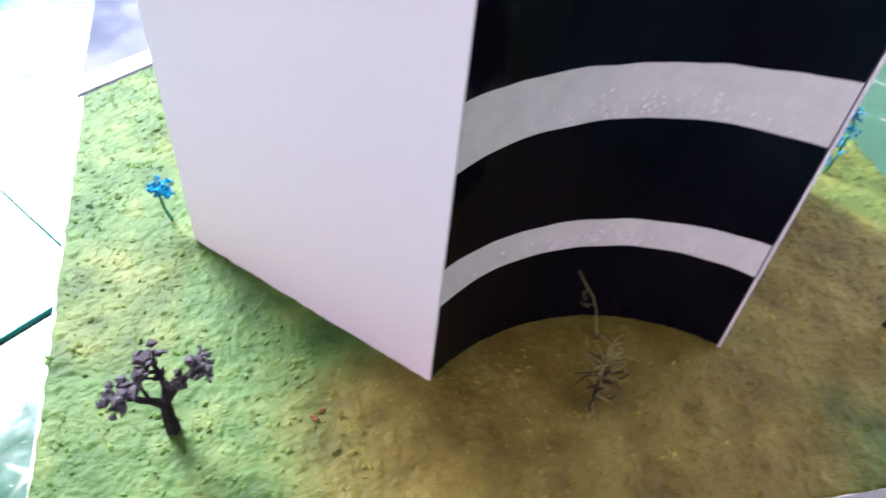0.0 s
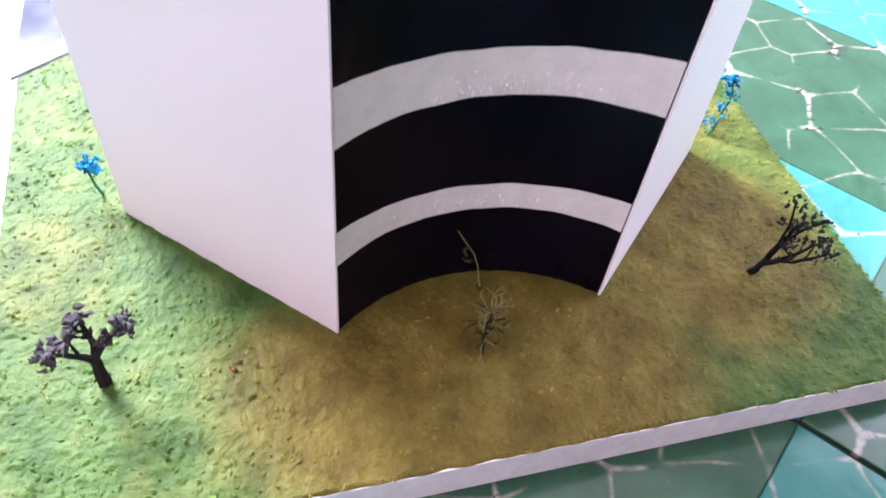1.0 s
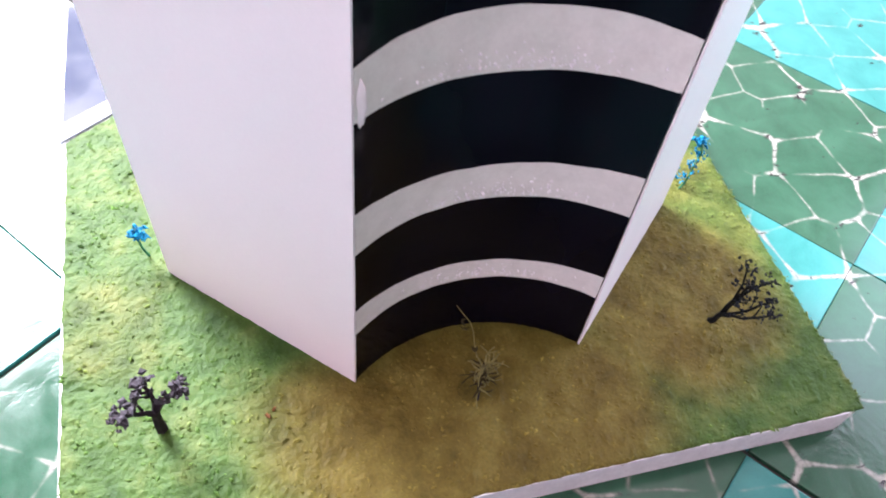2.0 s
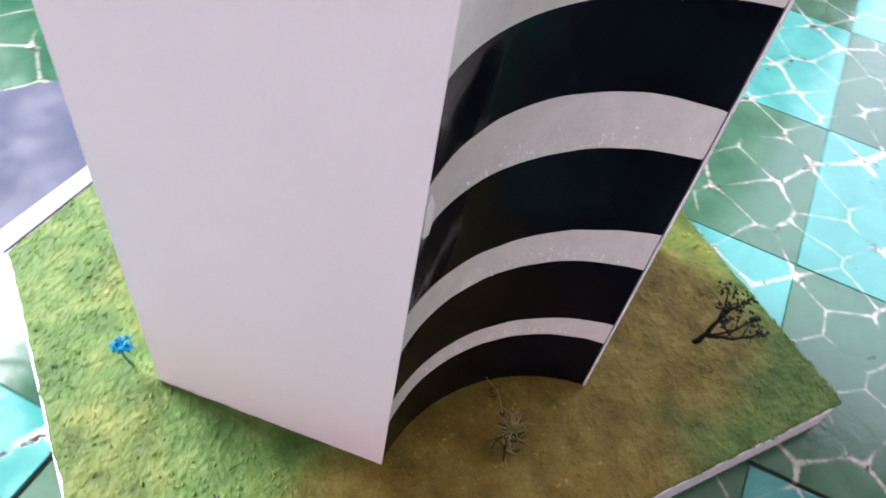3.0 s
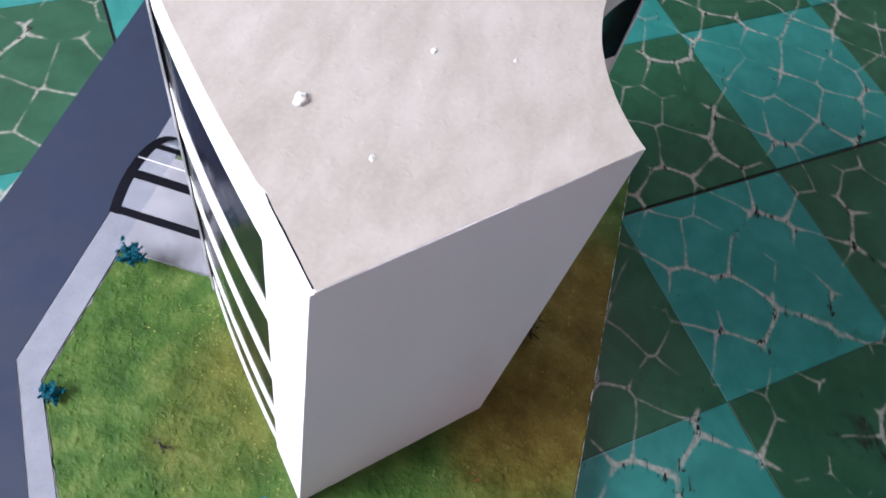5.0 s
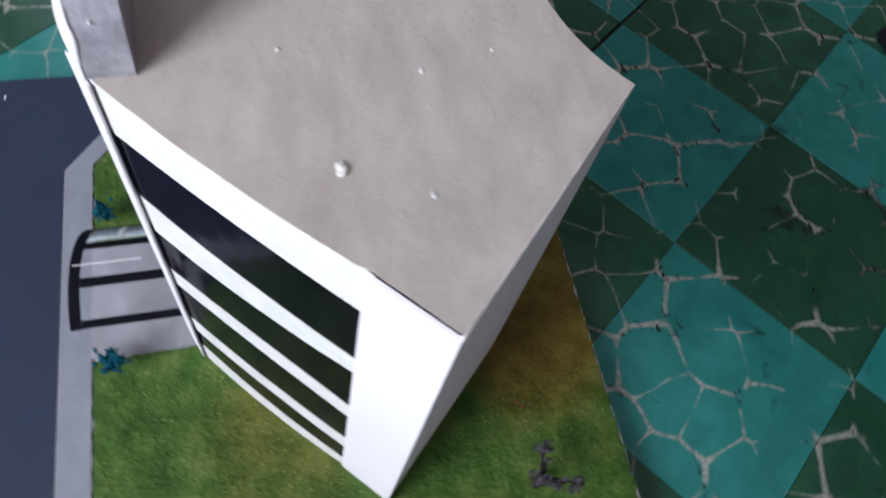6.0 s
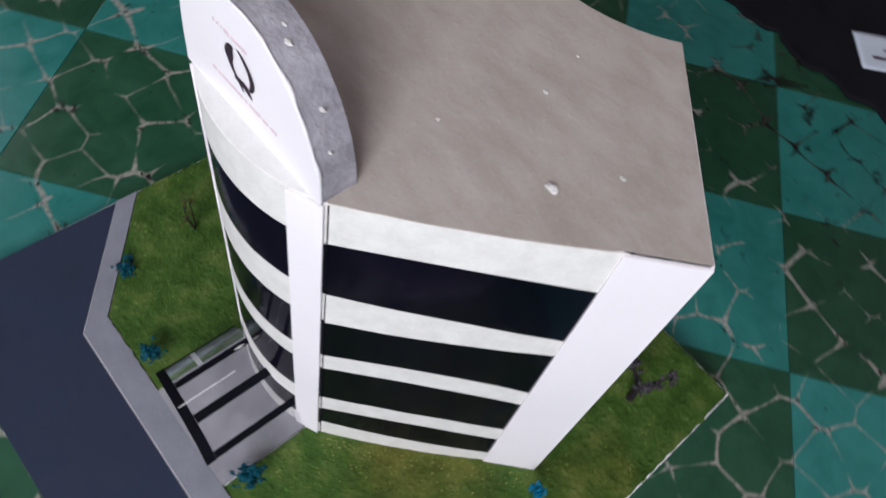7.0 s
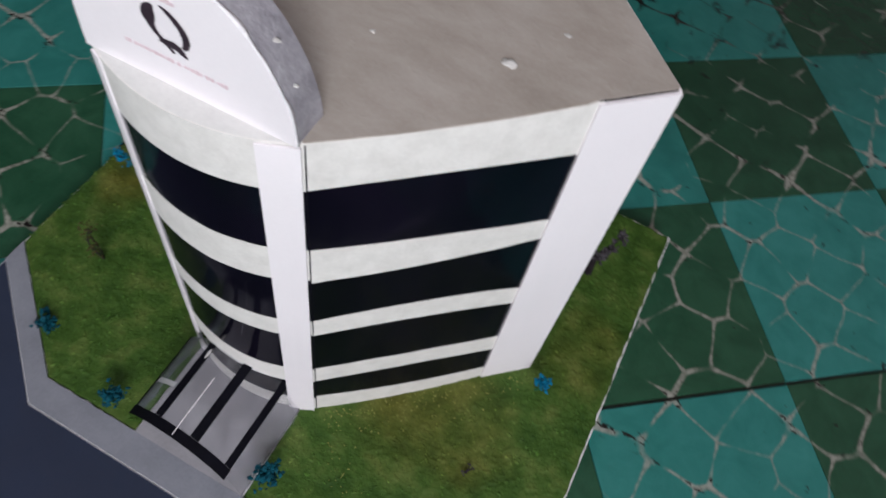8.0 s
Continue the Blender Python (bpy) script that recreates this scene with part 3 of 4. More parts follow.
def build_grains():
    """Loose sawdust grains on the lawn."""
    rnd = random.Random(11)
    verts, faces = [], []
    walls = [P0, P1, (0.246, 0.107), P2, P3, P5, (0.252, 0.326), P4]
    made = 0
    while made < 7000:
        x, y = rnd.uniform(0.0, 0.484), rnd.uniform(-0.002, 0.39)
        if y > turf_limit(x) - 0.003 or in_path(x, y) or plan_inside(x, y, walls):
            continue
        if rnd.random() < 0.06:
            x, y = rnd.choice(((0.4875 + rnd.gauss(0, 0.0012), rnd.uniform(0.0, 0.30)), (rnd.uniform(0.01, 0.48), -0.0045 + rnd.gauss(0, 0.0009))))
        elif noise.noise((x * 30, y * 30, 2.0)) < rnd.uniform(-0.9, 0.35):
            continue
        made += 1
        s = 0.0005 + 0.0014 * rnd.random() ** 3 + (0.0010 if rnd.random() < 0.012 else 0)
        z = TOP + max(0.0003, turf_height(x, y)) + s * 0.12
        turn, k = rnd.uniform(0, 6.28), len(verts)
        c, sn = math.cos(turn), math.sin(turn)
        for px, py, pz in ((1.4, 0, 0), (0, 0.8, 0), (-1.2, 0, 0), (0, -0.8, 0), (0.1, 0.1, 0.42), (0, 0, -0.6)):
            q = s * rnd.uniform(0.65, 1.25)
            verts.append((x + (px * c - py * sn) * q, y + (px * sn + py * c) * q, z + pz * q))
        for a in range(4):
            faces.append((k + a, k + (a + 1) % 4, k + 4))
            faces.append((k + (a + 1) % 4, k + a, k + 5))
    me = bpy.data.meshes.new("sawdust_grains")
    me.from_pydata(verts, [], faces)
    me.materials.append(TURF_GRAIN)
    tagged(new("sawdust_grains", me), "loose green and straw sawdust grains on the lawn", "sawdust", "", "stuff")


build_grains()


def build_straw():
    """Pale straw crumbs gathered along the foot of one wall and beside the footpath."""
    rnd = random.Random(17)
    bm = bmesh.new()
    for k in range(190):
        a, b = (P0, P4) if k % 5 else (P4, (0.150, 0.372))
        t, off = rnd.uniform(0.05, 0.95), 0.005 + abs(rnd.gauss(0, 0.011))
        w = (Vector(b) - Vector(a)).normalized()
        x, y = a[0] + t * (b[0] - a[0]) - w.y * off, a[1] + t * (b[1] - a[1]) + w.x * off
        if in_path(x, y) or y > turf_limit(x) - 0.004:
            continue
        crumb(bm, (x, y, TOP + max(0.0003, turf_height(x, y)) + 0.0002), rnd.uniform(0.0004, 0.0011), rnd)
    tagged(part("straw_crumbs", bm, STRAW), "pale yellow straw crumbs on the lawn", "straw", "", "stuff")


build_straw()

# ---------------------------------------------------------------- the model building
building = thing("model_building", "white card model building with glossy black window bands", "model building")


def blob(name, at, size, seed, parent, material=None):
    bm = bmesh.new()
    bmesh.ops.create_icosphere(bm, subdivisions=3, radius=1.0)
    for v in bm.verts:
        d = 1 + 0.45 * noise.noise(v.co * 1.7 + Vector((seed, 0, 0)))
        low = -1.0 if material else -0.25
        v.co = Vector((v.co.x * size[0] * d, v.co.y * size[1] * d, max(low, v.co.z) * size[2] * d))
        v.co += Vector(at)
    return part(name, bm, material or GLUE, parent, "dried white glue drop" if material else "dried clear glue drop", True)


# Plain card walls.
for a, b in ((P0, P1), (P2, P3)):
    bm = ribbon(bmesh.new(), arc(a, b, 0.0, 2), 0.0, 0.0013, TOP, ROOF_Z + 0.0005)
    soften(bm, 0.0002, 1)
    part("side_wall", bm, CARD, building, "smooth white card wall")

# Bands: white foam between black film. Heights in metres over the floor of each lower and upper edge, at the line's start, middle and end.
BACK = [((0.0815, 0.0795, 0.0788), (0.1040, 0.0968, 0.0990)), ((0.1558, 0.1530, 0.1545), (0.1865, 0.1785, 0.1838)), ((0.2440, 0.2392, 0.2400), (0.2725, 0.2735, 0.2680)), ((0.3235, 0.3205, 0.3215), ROOF_Z)]
SIDE = [((0.0835, 0.0870, 0.0790), (0.1060, 0.1085, 0.1010)), ((0.1610, 0.1660, 0.1540), (0.1820, 0.1880, 0.1755)), ((0.2315, 0.2360, 0.2375), (0.2670, 0.2650, 0.2570)), ((0.3215, 0.3230, 0.3175), ROOF_Z)]
FAR_SIDE = [tuple(z[::-1] if isinstance(z, tuple) else z for z in band) for band in SIDE]
FRONT = [((0.0815,) * 3, (0.1050,) * 3), ((0.1615,) * 3, (0.1825,) * 3), ((0.2350,) * 3, (0.2680,) * 3), ((0.3212,) * 3, ROOF_Z)]
FOOT = (0.0520, 0.0490, 0.0440)


def facade(line, bands, foot):
    """Window bands and white bands along a plan line that runs with the building at its left."""
    whites = ([(TOP + 0.0010, foot)] if foot else []) + bands
    for i, (z0, z1) in enumerate(whites):
        bm = ribbon(bmesh.new(), line, -0.0002, 0.004, z0, z1, 0.0009 if isinstance(z0, tuple) and isinstance(z1, tuple) else 0.0, i + line[0][0] * 50)
        part("white_band", bm, FOAM, building, "white foam band", True).data.set_sharp_from_angle(angle=0.6)
    for i, (z0, z1) in enumerate(zip([foot or TOP] + [w[1] for w in bands], [w[0] for w in bands])):
        low = tuple(z - 0.0018 for z in z0) if isinstance(z0, tuple) else z0
        bm = ribbon(bmesh.new(), line, 0.0002, 0.004, low, tuple(z + 0.0018 for z in z1))
        part("window_band", bm, FILM, building, "glossy black film window band", True).data.set_sharp_from_angle(angle=0.6)


def toward(a, b, d):
    w = (Vector(b) - Vector(a)).normalized()
    return (a[0] + w.x * d, a[1] + w.y * d)


CONCAVE = arc((P1[0] + 0.0012, P1[1] + 0.0016), (P2[0] - 0.0012, P2[1] + 0.0016), 0.0275, 32)
SOUTHWEST = arc(P4, toward(P0, P4, 0.0405), -0.0026, 16)
NORTHEAST = arc(toward(P3, P5, 0.0405), P5, -0.0026, 16)
ENTRANCE = arc(P5, P4, -0.0145, 28)
facade(CONCAVE, BACK, None)
facade(SOUTHWEST, SIDE, FOOT)
facade(NORTHEAST, FAR_SIDE, FOOT[::-1])
facade(ENTRANCE, FRONT, (0.0480,) * 3)
part("ledge", prism(bmesh.new(), shifted(ENTRANCE, 0.0004), ROOF_Z - 0.004, ROOF_Z + 0.0003), SHADED_FOAM, building, "white foam ledge with shade put in its colour")


def pier(a, b, z1, out, label, back):
    bm = ribbon(bmesh.new(), arc(a, b, 0.0, 2), -out, back, TOP + 0.0004, z1)
    soften(bm, 0.0003, 1)
    part("pier", bm, CARD, building, label)


pier(toward(P0, P4, 0.0433), P0, ROOF_Z - 0.0006, 0.0018, "wide white card corner pier", 0.0002)
pier(P3, toward(P3, P5, 0.0433), ROOF_Z - 0.0006, 0.0018, "wide white card corner pier", 0.0002)
pier((0.2175, 0.3159), (0.1995, 0.3082), ROOF_Z - 0.0012, 0.0014, "narrow white card pier", -0.0002)
pier((0.3055, 0.3087), (0.2995, 0.3113), ROOF_Z - 0.0012, 0.0006, "narrow white card pier", 0.0006)

blob("glue_drop", (P1[0] + 0.0042, P1[1] + 0.0034, 0.2530), (0.0026, 0.0012, 0.0110), 31.0, building, CARD)

# Thin black strips beside the card that stand in for shade in its gaps.
part("film_edge", ribbon(bmesh.new(), arc(toward(P0, P4, 0.0433), toward(P0, P4, 0.0006), 0.0, 2), 0.0004, 0.0009, ROOF_Z - 0.012, ROOF_Z + 0.0002), TAPE, building, "thin black strip standing in for gap shade")
part("film_edge", ribbon(bmesh.new(), arc(P4, toward(P4, P0, 0.0007), 0.0, 2), -0.0007, -0.0002, TOP + 0.001, ROOF_Z - 0.001), TAPE, building, "thin black strip standing in for gap shade")

# Crumbs of white glue along the lower edges of the concave bands.
for (z0, _), seed in zip(BACK[:3], (61, 62, 63)):
    rnd = random.Random(seed)
    bm = bmesh.new()
    for _ in range(130):
        k = min(30, max(1, int(rnd.gauss(18, 6))))
        x, y = CONCAVE[k]
        up = level(z0, k / 32) + 0.0020 + min(0.016, abs(rnd.gauss(0, 0.0055)))
        crumb(bm, Vector((x + rnd.uniform(-0.002, 0.002), y - 0.0005, up)), rnd.uniform(0.0005, 0.0013), rnd)
    tagged(part("dried_glue", bm, CARD, building), "crumbly dried white glue", "", "", "stuff")

# Roof slab.
corner = (P0[0] + 0.0007, P0[1] - 0.0004)
outline = [corner] + arc(corner, (P1[0], P1[1]), 0.0003, 40)[1:-1]
outline += [toward(p, (0.2465, 0.22), 0.0004) for p in arc(P1, P2, 0.0280, 40)]
outline += arc((P2[0], P2[1] + 0.0004), toward(P3, P0, 0.0010), 0.0, 40)[1:] + shifted(NORTHEAST, 0.0002) + shifted(SOUTHWEST, 0.0002)[:-1] + arc(Vector(toward(P0, P4, 0.0430)) + Vector((0.0006, -0.0006)), corner, 0.0, 14)[:-1]
outline = [(x + 0.0003 * noise.noise((x * 160, y * 160, 1.0)), y + 0.0003 * noise.noise((x * 160, y * 160, 5.0))) for x, y in outline]
bm = prism(bmesh.new(), outline, ROOF_Z - 0.0004, ROOF_Z + 0.0008)
part("roof", bm, ROOF, building, "beige grey painted foam roof")

blob("glue_drop", (0.1440, 0.2165, ROOF_Z + 0.0006), (0.0040, 0.0026, 0.0020), 1.0, building)
blob("glue_drop", (0.1900, 0.1740, ROOF_Z + 0.0005), (0.0020, 0.0013, 0.0009), 2.0, building)
blob("glue_drop", (0.2080, 0.2330, ROOF_Z + 0.0005), (0.0016, 0.0012, 0.0009), 3.0, building)
blob("glue_drop", (0.1270, 0.1830, ROOF_Z + 0.0005), (0.0022, 0.0014, 0.0007), 4.0, building)
blob("glue_drop", (0.1985, 0.1400, ROOF_Z + 0.0005), (0.0014, 0.0010, 0.0008), 5.0, building)

# Arched crest over the entrance; its hand-cut outline is steeper at one end.
CREST_MID, HALF, RISE, THICK = 0.2535, 0.0545, 0.0695, 0.0200
CREST = pose(CREST_MID, 0.3130, ROOF_Z + 0.0004, 0, 0, 0.5)


def crest_rise(u):
    """The crest's height over its base, from 0 to 1, at u from -1 to 1 along it."""
    u = max(-1.0, min(1.0, u))
    return (1 - u ** 4) ** 0.27 if u > 0 else (1 - abs(u) ** 1.8) ** 0.55


def dome(half, rise, n):
    turns = [-math.cos(math.pi * i / n) for i in range(n + 1)]
    return [(half * u, rise * crest_rise(u)) for u in turns]


def slab(points, y0, y1, rough=0.0):
    """An upright slab with the outline given in x and z."""
    bm = bmesh.new()
    rings = []
    for y in (y0, (2 * y0 + y1) / 3, (y0 + 2 * y1) / 3, y1):
        ring = []
        for x, z in points:
            w = rough * (noise.noise((x * 70, y * 120, z * 70)) + 0.6 * noise.noise((x * 260, y * 260, z * 260)))
            ring.append(bm.verts.new((x * (1 + w), y, z * (1 + w) if z > 0.002 else z)))
        rings.append(ring)
    for a, b in zip(rings, rings[1:]):
        for i in range(len(points)):
            j = (i + 1) % len(points)
            bm.faces.new((a[i], a[j], b[j], b[i]))
    bm.faces.new(rings[0][::-1])
    bm.faces.new(rings[-1])
    return bm


crest = part("crest", slab(dome(HALF, RISE, 60), -THICK, 0.0, 0.007), PAINT_FOAM, building, "arched grey painted foam crest", True)
crest.data.set_sharp_from_angle(angle=0.7)
crest.matrix_basis = CREST
part("crest_face", slab(dome(HALF + 0.0001, RISE + 0.0001, 60), 0.0004, 0.0011), CARD, crest, "white paper face")


def stroke(points):
    """A flat brush stroke through (x, z, width) places on the crest's face."""
    bm = bmesh.new()
    fine = []
    for i in range(len(points) - 1):
        p0, p1, p2, p3 = (Vector(points[min(max(k, 0), len(points) - 1)]) for k in (i - 1, i, i + 1, i + 2))
        for k in range(6):
            t = k / 6
            fine.append(0.5 * (2 * p1 + (p2 - p0) * t + (2 * p0 - 5 * p1 + 4 * p2 - p3) * t * t + (3 * p1 - p0 - 3 * p2 + p3) * t ** 3))
    fine.append(Vector(points[-1]))
    sides = []
    for i, p in enumerate(fine):
        d = fine[min(i + 1, len(fine) - 1)] - fine[max(i - 1, 0)]
        n = Vector((-d.y, d.x)).normalized() * (p.z * (0.6 + 0.14 * noise.noise((i * 0.9, p.x * 300, 0))))
        sides.append((bm.verts.new((p.x + n.x, 0.0014, p.y + n.y)), bm.verts.new((p.x - n.x, 0.0014, p.y - n.y))))
    for a, b in zip(sides, sides[1:]):
        bm.faces.new((a[0], b[0], b[1], a[1]))
    bmesh.ops.solidify(bm, geom=bm.faces[:], thickness=0.0002)
    return bm


part("emblem", stroke([(0.0092, 0.0448, 0.0010), (0.0112, 0.0428, 0.0040), (0.0125, 0.0392, 0.0056), (0.0123, 0.0350, 0.0040), (0.0108, 0.0310, 0.0024), (0.0084, 0.0284, 0.0018), (0.0058, 0.0258, 0.0020), (0.0030, 0.0225, 0.0012)]), INK, crest, "dark brown brush stroke emblem")
part("emblem", stroke([(0.0058, 0.0462, 0.0006), (0.0028, 0.0448, 0.0018), (-0.0005, 0.0420, 0.0026), (-0.0034, 0.0380, 0.0030), (-0.0046, 0.0338, 0.0032), (-0.0040, 0.0300, 0.0026), (-0.0022, 0.0276, 0.0012)]), INK, crest, "dark brown brush stroke emblem")
part("emblem", stroke([(0.0098, 0.0262, 0.0008), (0.0072, 0.0270, 0.0022), (0.0042, 0.0272, 0.0030), (0.0010, 0.0268, 0.0034), (-0.0014, 0.0248, 0.0026), (-0.0036, 0.0228, 0.0008)]), INK, crest, "dark brown emblem foot")
for x0, x1, z in ((-0.002, 0.024, 0.0500), (-0.022, 0.029, 0.0172)):
    bm = bmesh.new()
    x = x0
    rnd = random.Random(int(1000 * z))
    while x < x1:
        l = rnd.uniform(0.0008, 0.0022)
        h = rnd.uniform(0.0012, 0.0024)
        box(bm, x, min(x + l, x1), 0.0012, 0.0014, z - h / 2, z + h / 2)
        x += l + rnd.choice((0.0004, 0.0004, 0.0006, 0.0016))
    part("writing", bm, RED_INK, crest, "faded red line of writing")
bm = bmesh.new()
rows = []
for i, (x, z) in enumerate(dome(HALF, RISE, 90)):
    torn = min(1.0, max(0.0, 0.35 - 1.6 * x / HALF))
    w = 0.0002 + torn * (0.0030 * max(0.0, 0.15 + noise.noise((i * 0.16, 2.0, 0.0))) + 0.0007 * abs(noise.noise((i * 0.9, 6.0, 0.0))))
    rows.append([bm.verts.new((x * k, y, z * k)) for y, k in ((0.0009, 1.0005), (0.0009, 1.004), (-w, 1.0055), (-w, 0.996))])
for a, b in zip(rows, rows[1:]):
    for k in range(4):
        bm.faces.new((a[k], a[(k + 1) % 4], b[(k + 1) % 4], b[k]))
bm.faces.new(rows[0][::-1])
bm.faces.new(rows[-1])
part("paper_fringe", bm, BOARD, crest, "ragged white paper edge", True)
for k, (x, y, s) in enumerate(((-0.0395, -0.010, 0.0030), (-0.0175, -0.009, 0.0034), (-0.0110, -0.012, 0.0020), (0.0060, -0.010, 0.0024), (-0.0490, -0.008, 0.0022))):
    blob("glue_drop", (x, y, RISE * crest_rise(x / HALF) + 0.0001), (s * 0.8, s * 0.42, s * 0.22), 10.0 + k, crest)


# Barrel-vaulted canopy of clear acetate with black tape bars.
CAN_X0, CAN_X1, CAN_Y0, CAN_Y1, CAN_Z, CAN_RISE = 0.2175, 0.3040, 0.3165, 0.3935, 0.0630, 0.0205


def vault(t):
    """A place on the canopy's arch: t from 0 to 1 across it."""
    c, half = (CAN_X0 + CAN_X1) / 2, (CAN_X1 - CAN_X0) / 2
    r = (half * half + CAN_RISE * CAN_RISE) / (2 * CAN_RISE)
    th = math.asin(half / r) * (2 * t - 1)
    return c + r * math.sin(th), CAN_Z + CAN_RISE - r + r * math.cos(th) + 0.0075 * (1 - t) - 0.0030 * t


def sheet(bm, t0, t1, y0, y1, lift, thick, n):
    rows = []
    for i in range(n + 1):
        t = t0 + (t1 - t0) * i / n
        x, z = vault(t)
        rows.append([bm.verts.new((x, y - 0.0080 * t * (y - CAN_Y0) / (CAN_Y1 - CAN_Y0), z + d)) for y, d in ((y0, lift), (y1, lift), (y1, lift + thick), (y0, lift + thick))])
    for a, b in zip(rows, rows[1:]):
        for k in range(4):
            bm.faces.new((a[k], a[(k + 1) % 4], b[(k + 1) % 4], b[k]))
    bm.faces.new(rows[0][::-1])
    bm.faces.new(rows[-1])
    return bm


canopy = part("canopy", sheet(bmesh.new(), 0, 1, CAN_Y0, CAN_Y1, 0, 0.0005, 28), CLEAR, building, "clear acetate barrel-vaulted canopy", True)
canopy.data.set_sharp_from_angle(angle=0.6)
bm = bmesh.new()
rows = []
for i in range(25):
    y = CAN_Y0 + 0.004 + (CAN_Y1 - CAN_Y0 - 0.006) * i / 24
    low = 0.004 + 0.003 * abs(noise.noise((i * 0.45, 3.0, 0.0)))
    xt, zt = vault(0.0)
    xb = xt - 0.0105 - 0.002 * noise.noise((i * 0.3, 7.0, 0.0))
    rows.append([bm.verts.new(p) for p in ((xt, y, zt), (xb, y, TOP + low), (xb + 0.0005, y, TOP + low), (xt + 0.0005, y, zt))])
for a, b in zip(rows, rows[1:]):
    for k in range(4):
        bm.faces.new((a[k], a[(k + 1) % 4], b[(k + 1) % 4], b[k]))
bm.faces.new(rows[0][::-1])
bm.faces.new(rows[-1])
part("canopy_side", bm, THIN_CLEAR, canopy, "clear acetate side flap")
part("canopy_bar", sheet(bmesh.new(), -0.02, 1.02, CAN_Y1 - 0.0072, CAN_Y1 + 0.0008, 0.0007, 0.0005, 28), TAPE, canopy, "black tape front bar")
for t, half in ((0.02, 0.034), (0.345, 0.036), (0.675, 0.034), (0.985, 0.014)):
    part("canopy_bar", sheet(bmesh.new(), t - half, t + half, CAN_Y0, CAN_Y1 - 0.0074, 0.0007, 0.0005, 4), TAPE, canopy)
# White strip that paints the window's glare along the acetate.
part("glue_streak", sheet(bmesh.new(), 0.488, 0.494, CAN_Y0 + 0.026, CAN_Y1 - 0.001, 0.0014, 0.0003, 2), CARD, canopy, "thin white strip drawn as glare on the acetate")
# Narrow whitish strip laid across one pane of the canopy.
for t0, t1, y in ((0.73, 0.95, CAN_Y0 + 0.042),):
    part("tape_scrap", sheet(bmesh.new(), t0, t1, y, y + 0.0042, 0.0007, 0.0002, 4), WHITISH, canopy, "narrow whitish strip across the canopy")
blob("glue_drop", (0.2285, 0.3885, CAN_Z + 0.0140), (0.0026, 0.0010, 0.0007), 22.0, canopy)
blob("glue_drop", (0.2760, 0.3270, CAN_Z + 0.0205), (0.0009, 0.0040, 0.0006), 23.0, canopy)

# The glued card building is a little twisted: its corners lean each their own way.
for ob in building.children_recursive:
    if ob.parent is building and ob is not crest or ob.parent is canopy:
        for v in ob.data.vertices:
            k = (v.co.z - TOP) / 0.335
            x, y = v.co.x, v.co.y
            v.co.x = x + k * (0.0008 + 0.0120 * x - 0.0140 * y)
            v.co.y = y + k * (-0.0105 + 0.0303 * x + 0.0245 * y)

# ---------------------------------------------------------------- plants


def bush(label, at, tips, bloom, stem, seed, size, count, spread, group, thick=0.0012, fork=0.0):
    """A dried twig: stems from one foot, or from a fork of its trunk, to the tips given, with side twigs and crumpled blossoms."""
    rnd = random.Random(seed)
    ob = thing("twig_bush", label, "dried twig", at, group)
    ends = [Vector(tip) - Vector(at) for tip in tips]
    start = Vector((0, 0, -0.002))
    if fork:
        knee = sum(ends, Vector()) / len(ends) * fork
        part("trunk", tube(bmesh.new(), bent(start, knee, rnd, 0.06, 4), thick * 1.9, thick * 1.3), stem, ob)
        start = knee
    for end in ends:
        line = bent(start, end, rnd)
        part("stem", tube(bmesh.new(), line, thick, thick * 0.45), stem, ob)
        cluster("blossom", line[-1], count, spread, size, bloom, ob, rnd)
        for k in (2, 3, 4):
            side = line[k] + Vector((rnd.uniform(-1, 1), rnd.uniform(-1, 1), rnd.uniform(0.3, 1.1))) * 0.007
            part("stem", tube(bmesh.new(), bent(line[k], side, rnd, 0.1, 3), thick * 0.55, thick * 0.3, 5), stem, ob)
            cluster("blossom", side, count // 3, spread * 0.5, size * 0.85, bloom, ob, rnd)
    return ob


def sprig(label, at, way, star, seed):
    """A thin stalk through the places given, with a fan of narrow leaves at one of them and small ones above."""
    rnd = random.Random(seed)
    ob = thing("dried_sprig", label, "dried twig", at)
    places = [Vector((0, 0, -0.002))] + [Vector(p) - Vector(at) for p in way]
    for i, (a, b) in enumerate(zip(places, places[1:])):
        part("stem", tube(bmesh.new(), bent(a, b, rnd, 0.08, 5), 0.0011 / (1 + i), 0.0011 / (2 + i)), STEM if i == 0 else PALE_STEM, ob)

    def leaf(root, length, material):
        d = Vector((rnd.gauss(0, 1), rnd.gauss(0, 1), rnd.uniform(-0.1, 0.9))).normalized() * length
        part("leaf", tube(bmesh.new(), bent(root, root + d, rnd, 0.25, 4), 0.0008, 0.0003, 5), material, ob)

    for k in range(36):
        leaf(places[star] + Vector((0, 0, rnd.uniform(-0.010, 0.004))), rnd.uniform(0.006, 0.016), PALE_STEM if k % 3 else DRY_STEM)
    for k in range(18):
        t = rnd.uniform(0.15, 0.95)
        leaf(places[0].lerp(places[1], t), rnd.uniform(0.006, 0.013), DRY_STEM if k % 3 else PALE_STEM)
    for k in range(8):
        t = rnd.uniform(0.0, 1.0)
        leaf(places[-2].lerp(places[-1], t), rnd.uniform(0.002, 0.0045), DRY_STEM)
    return ob


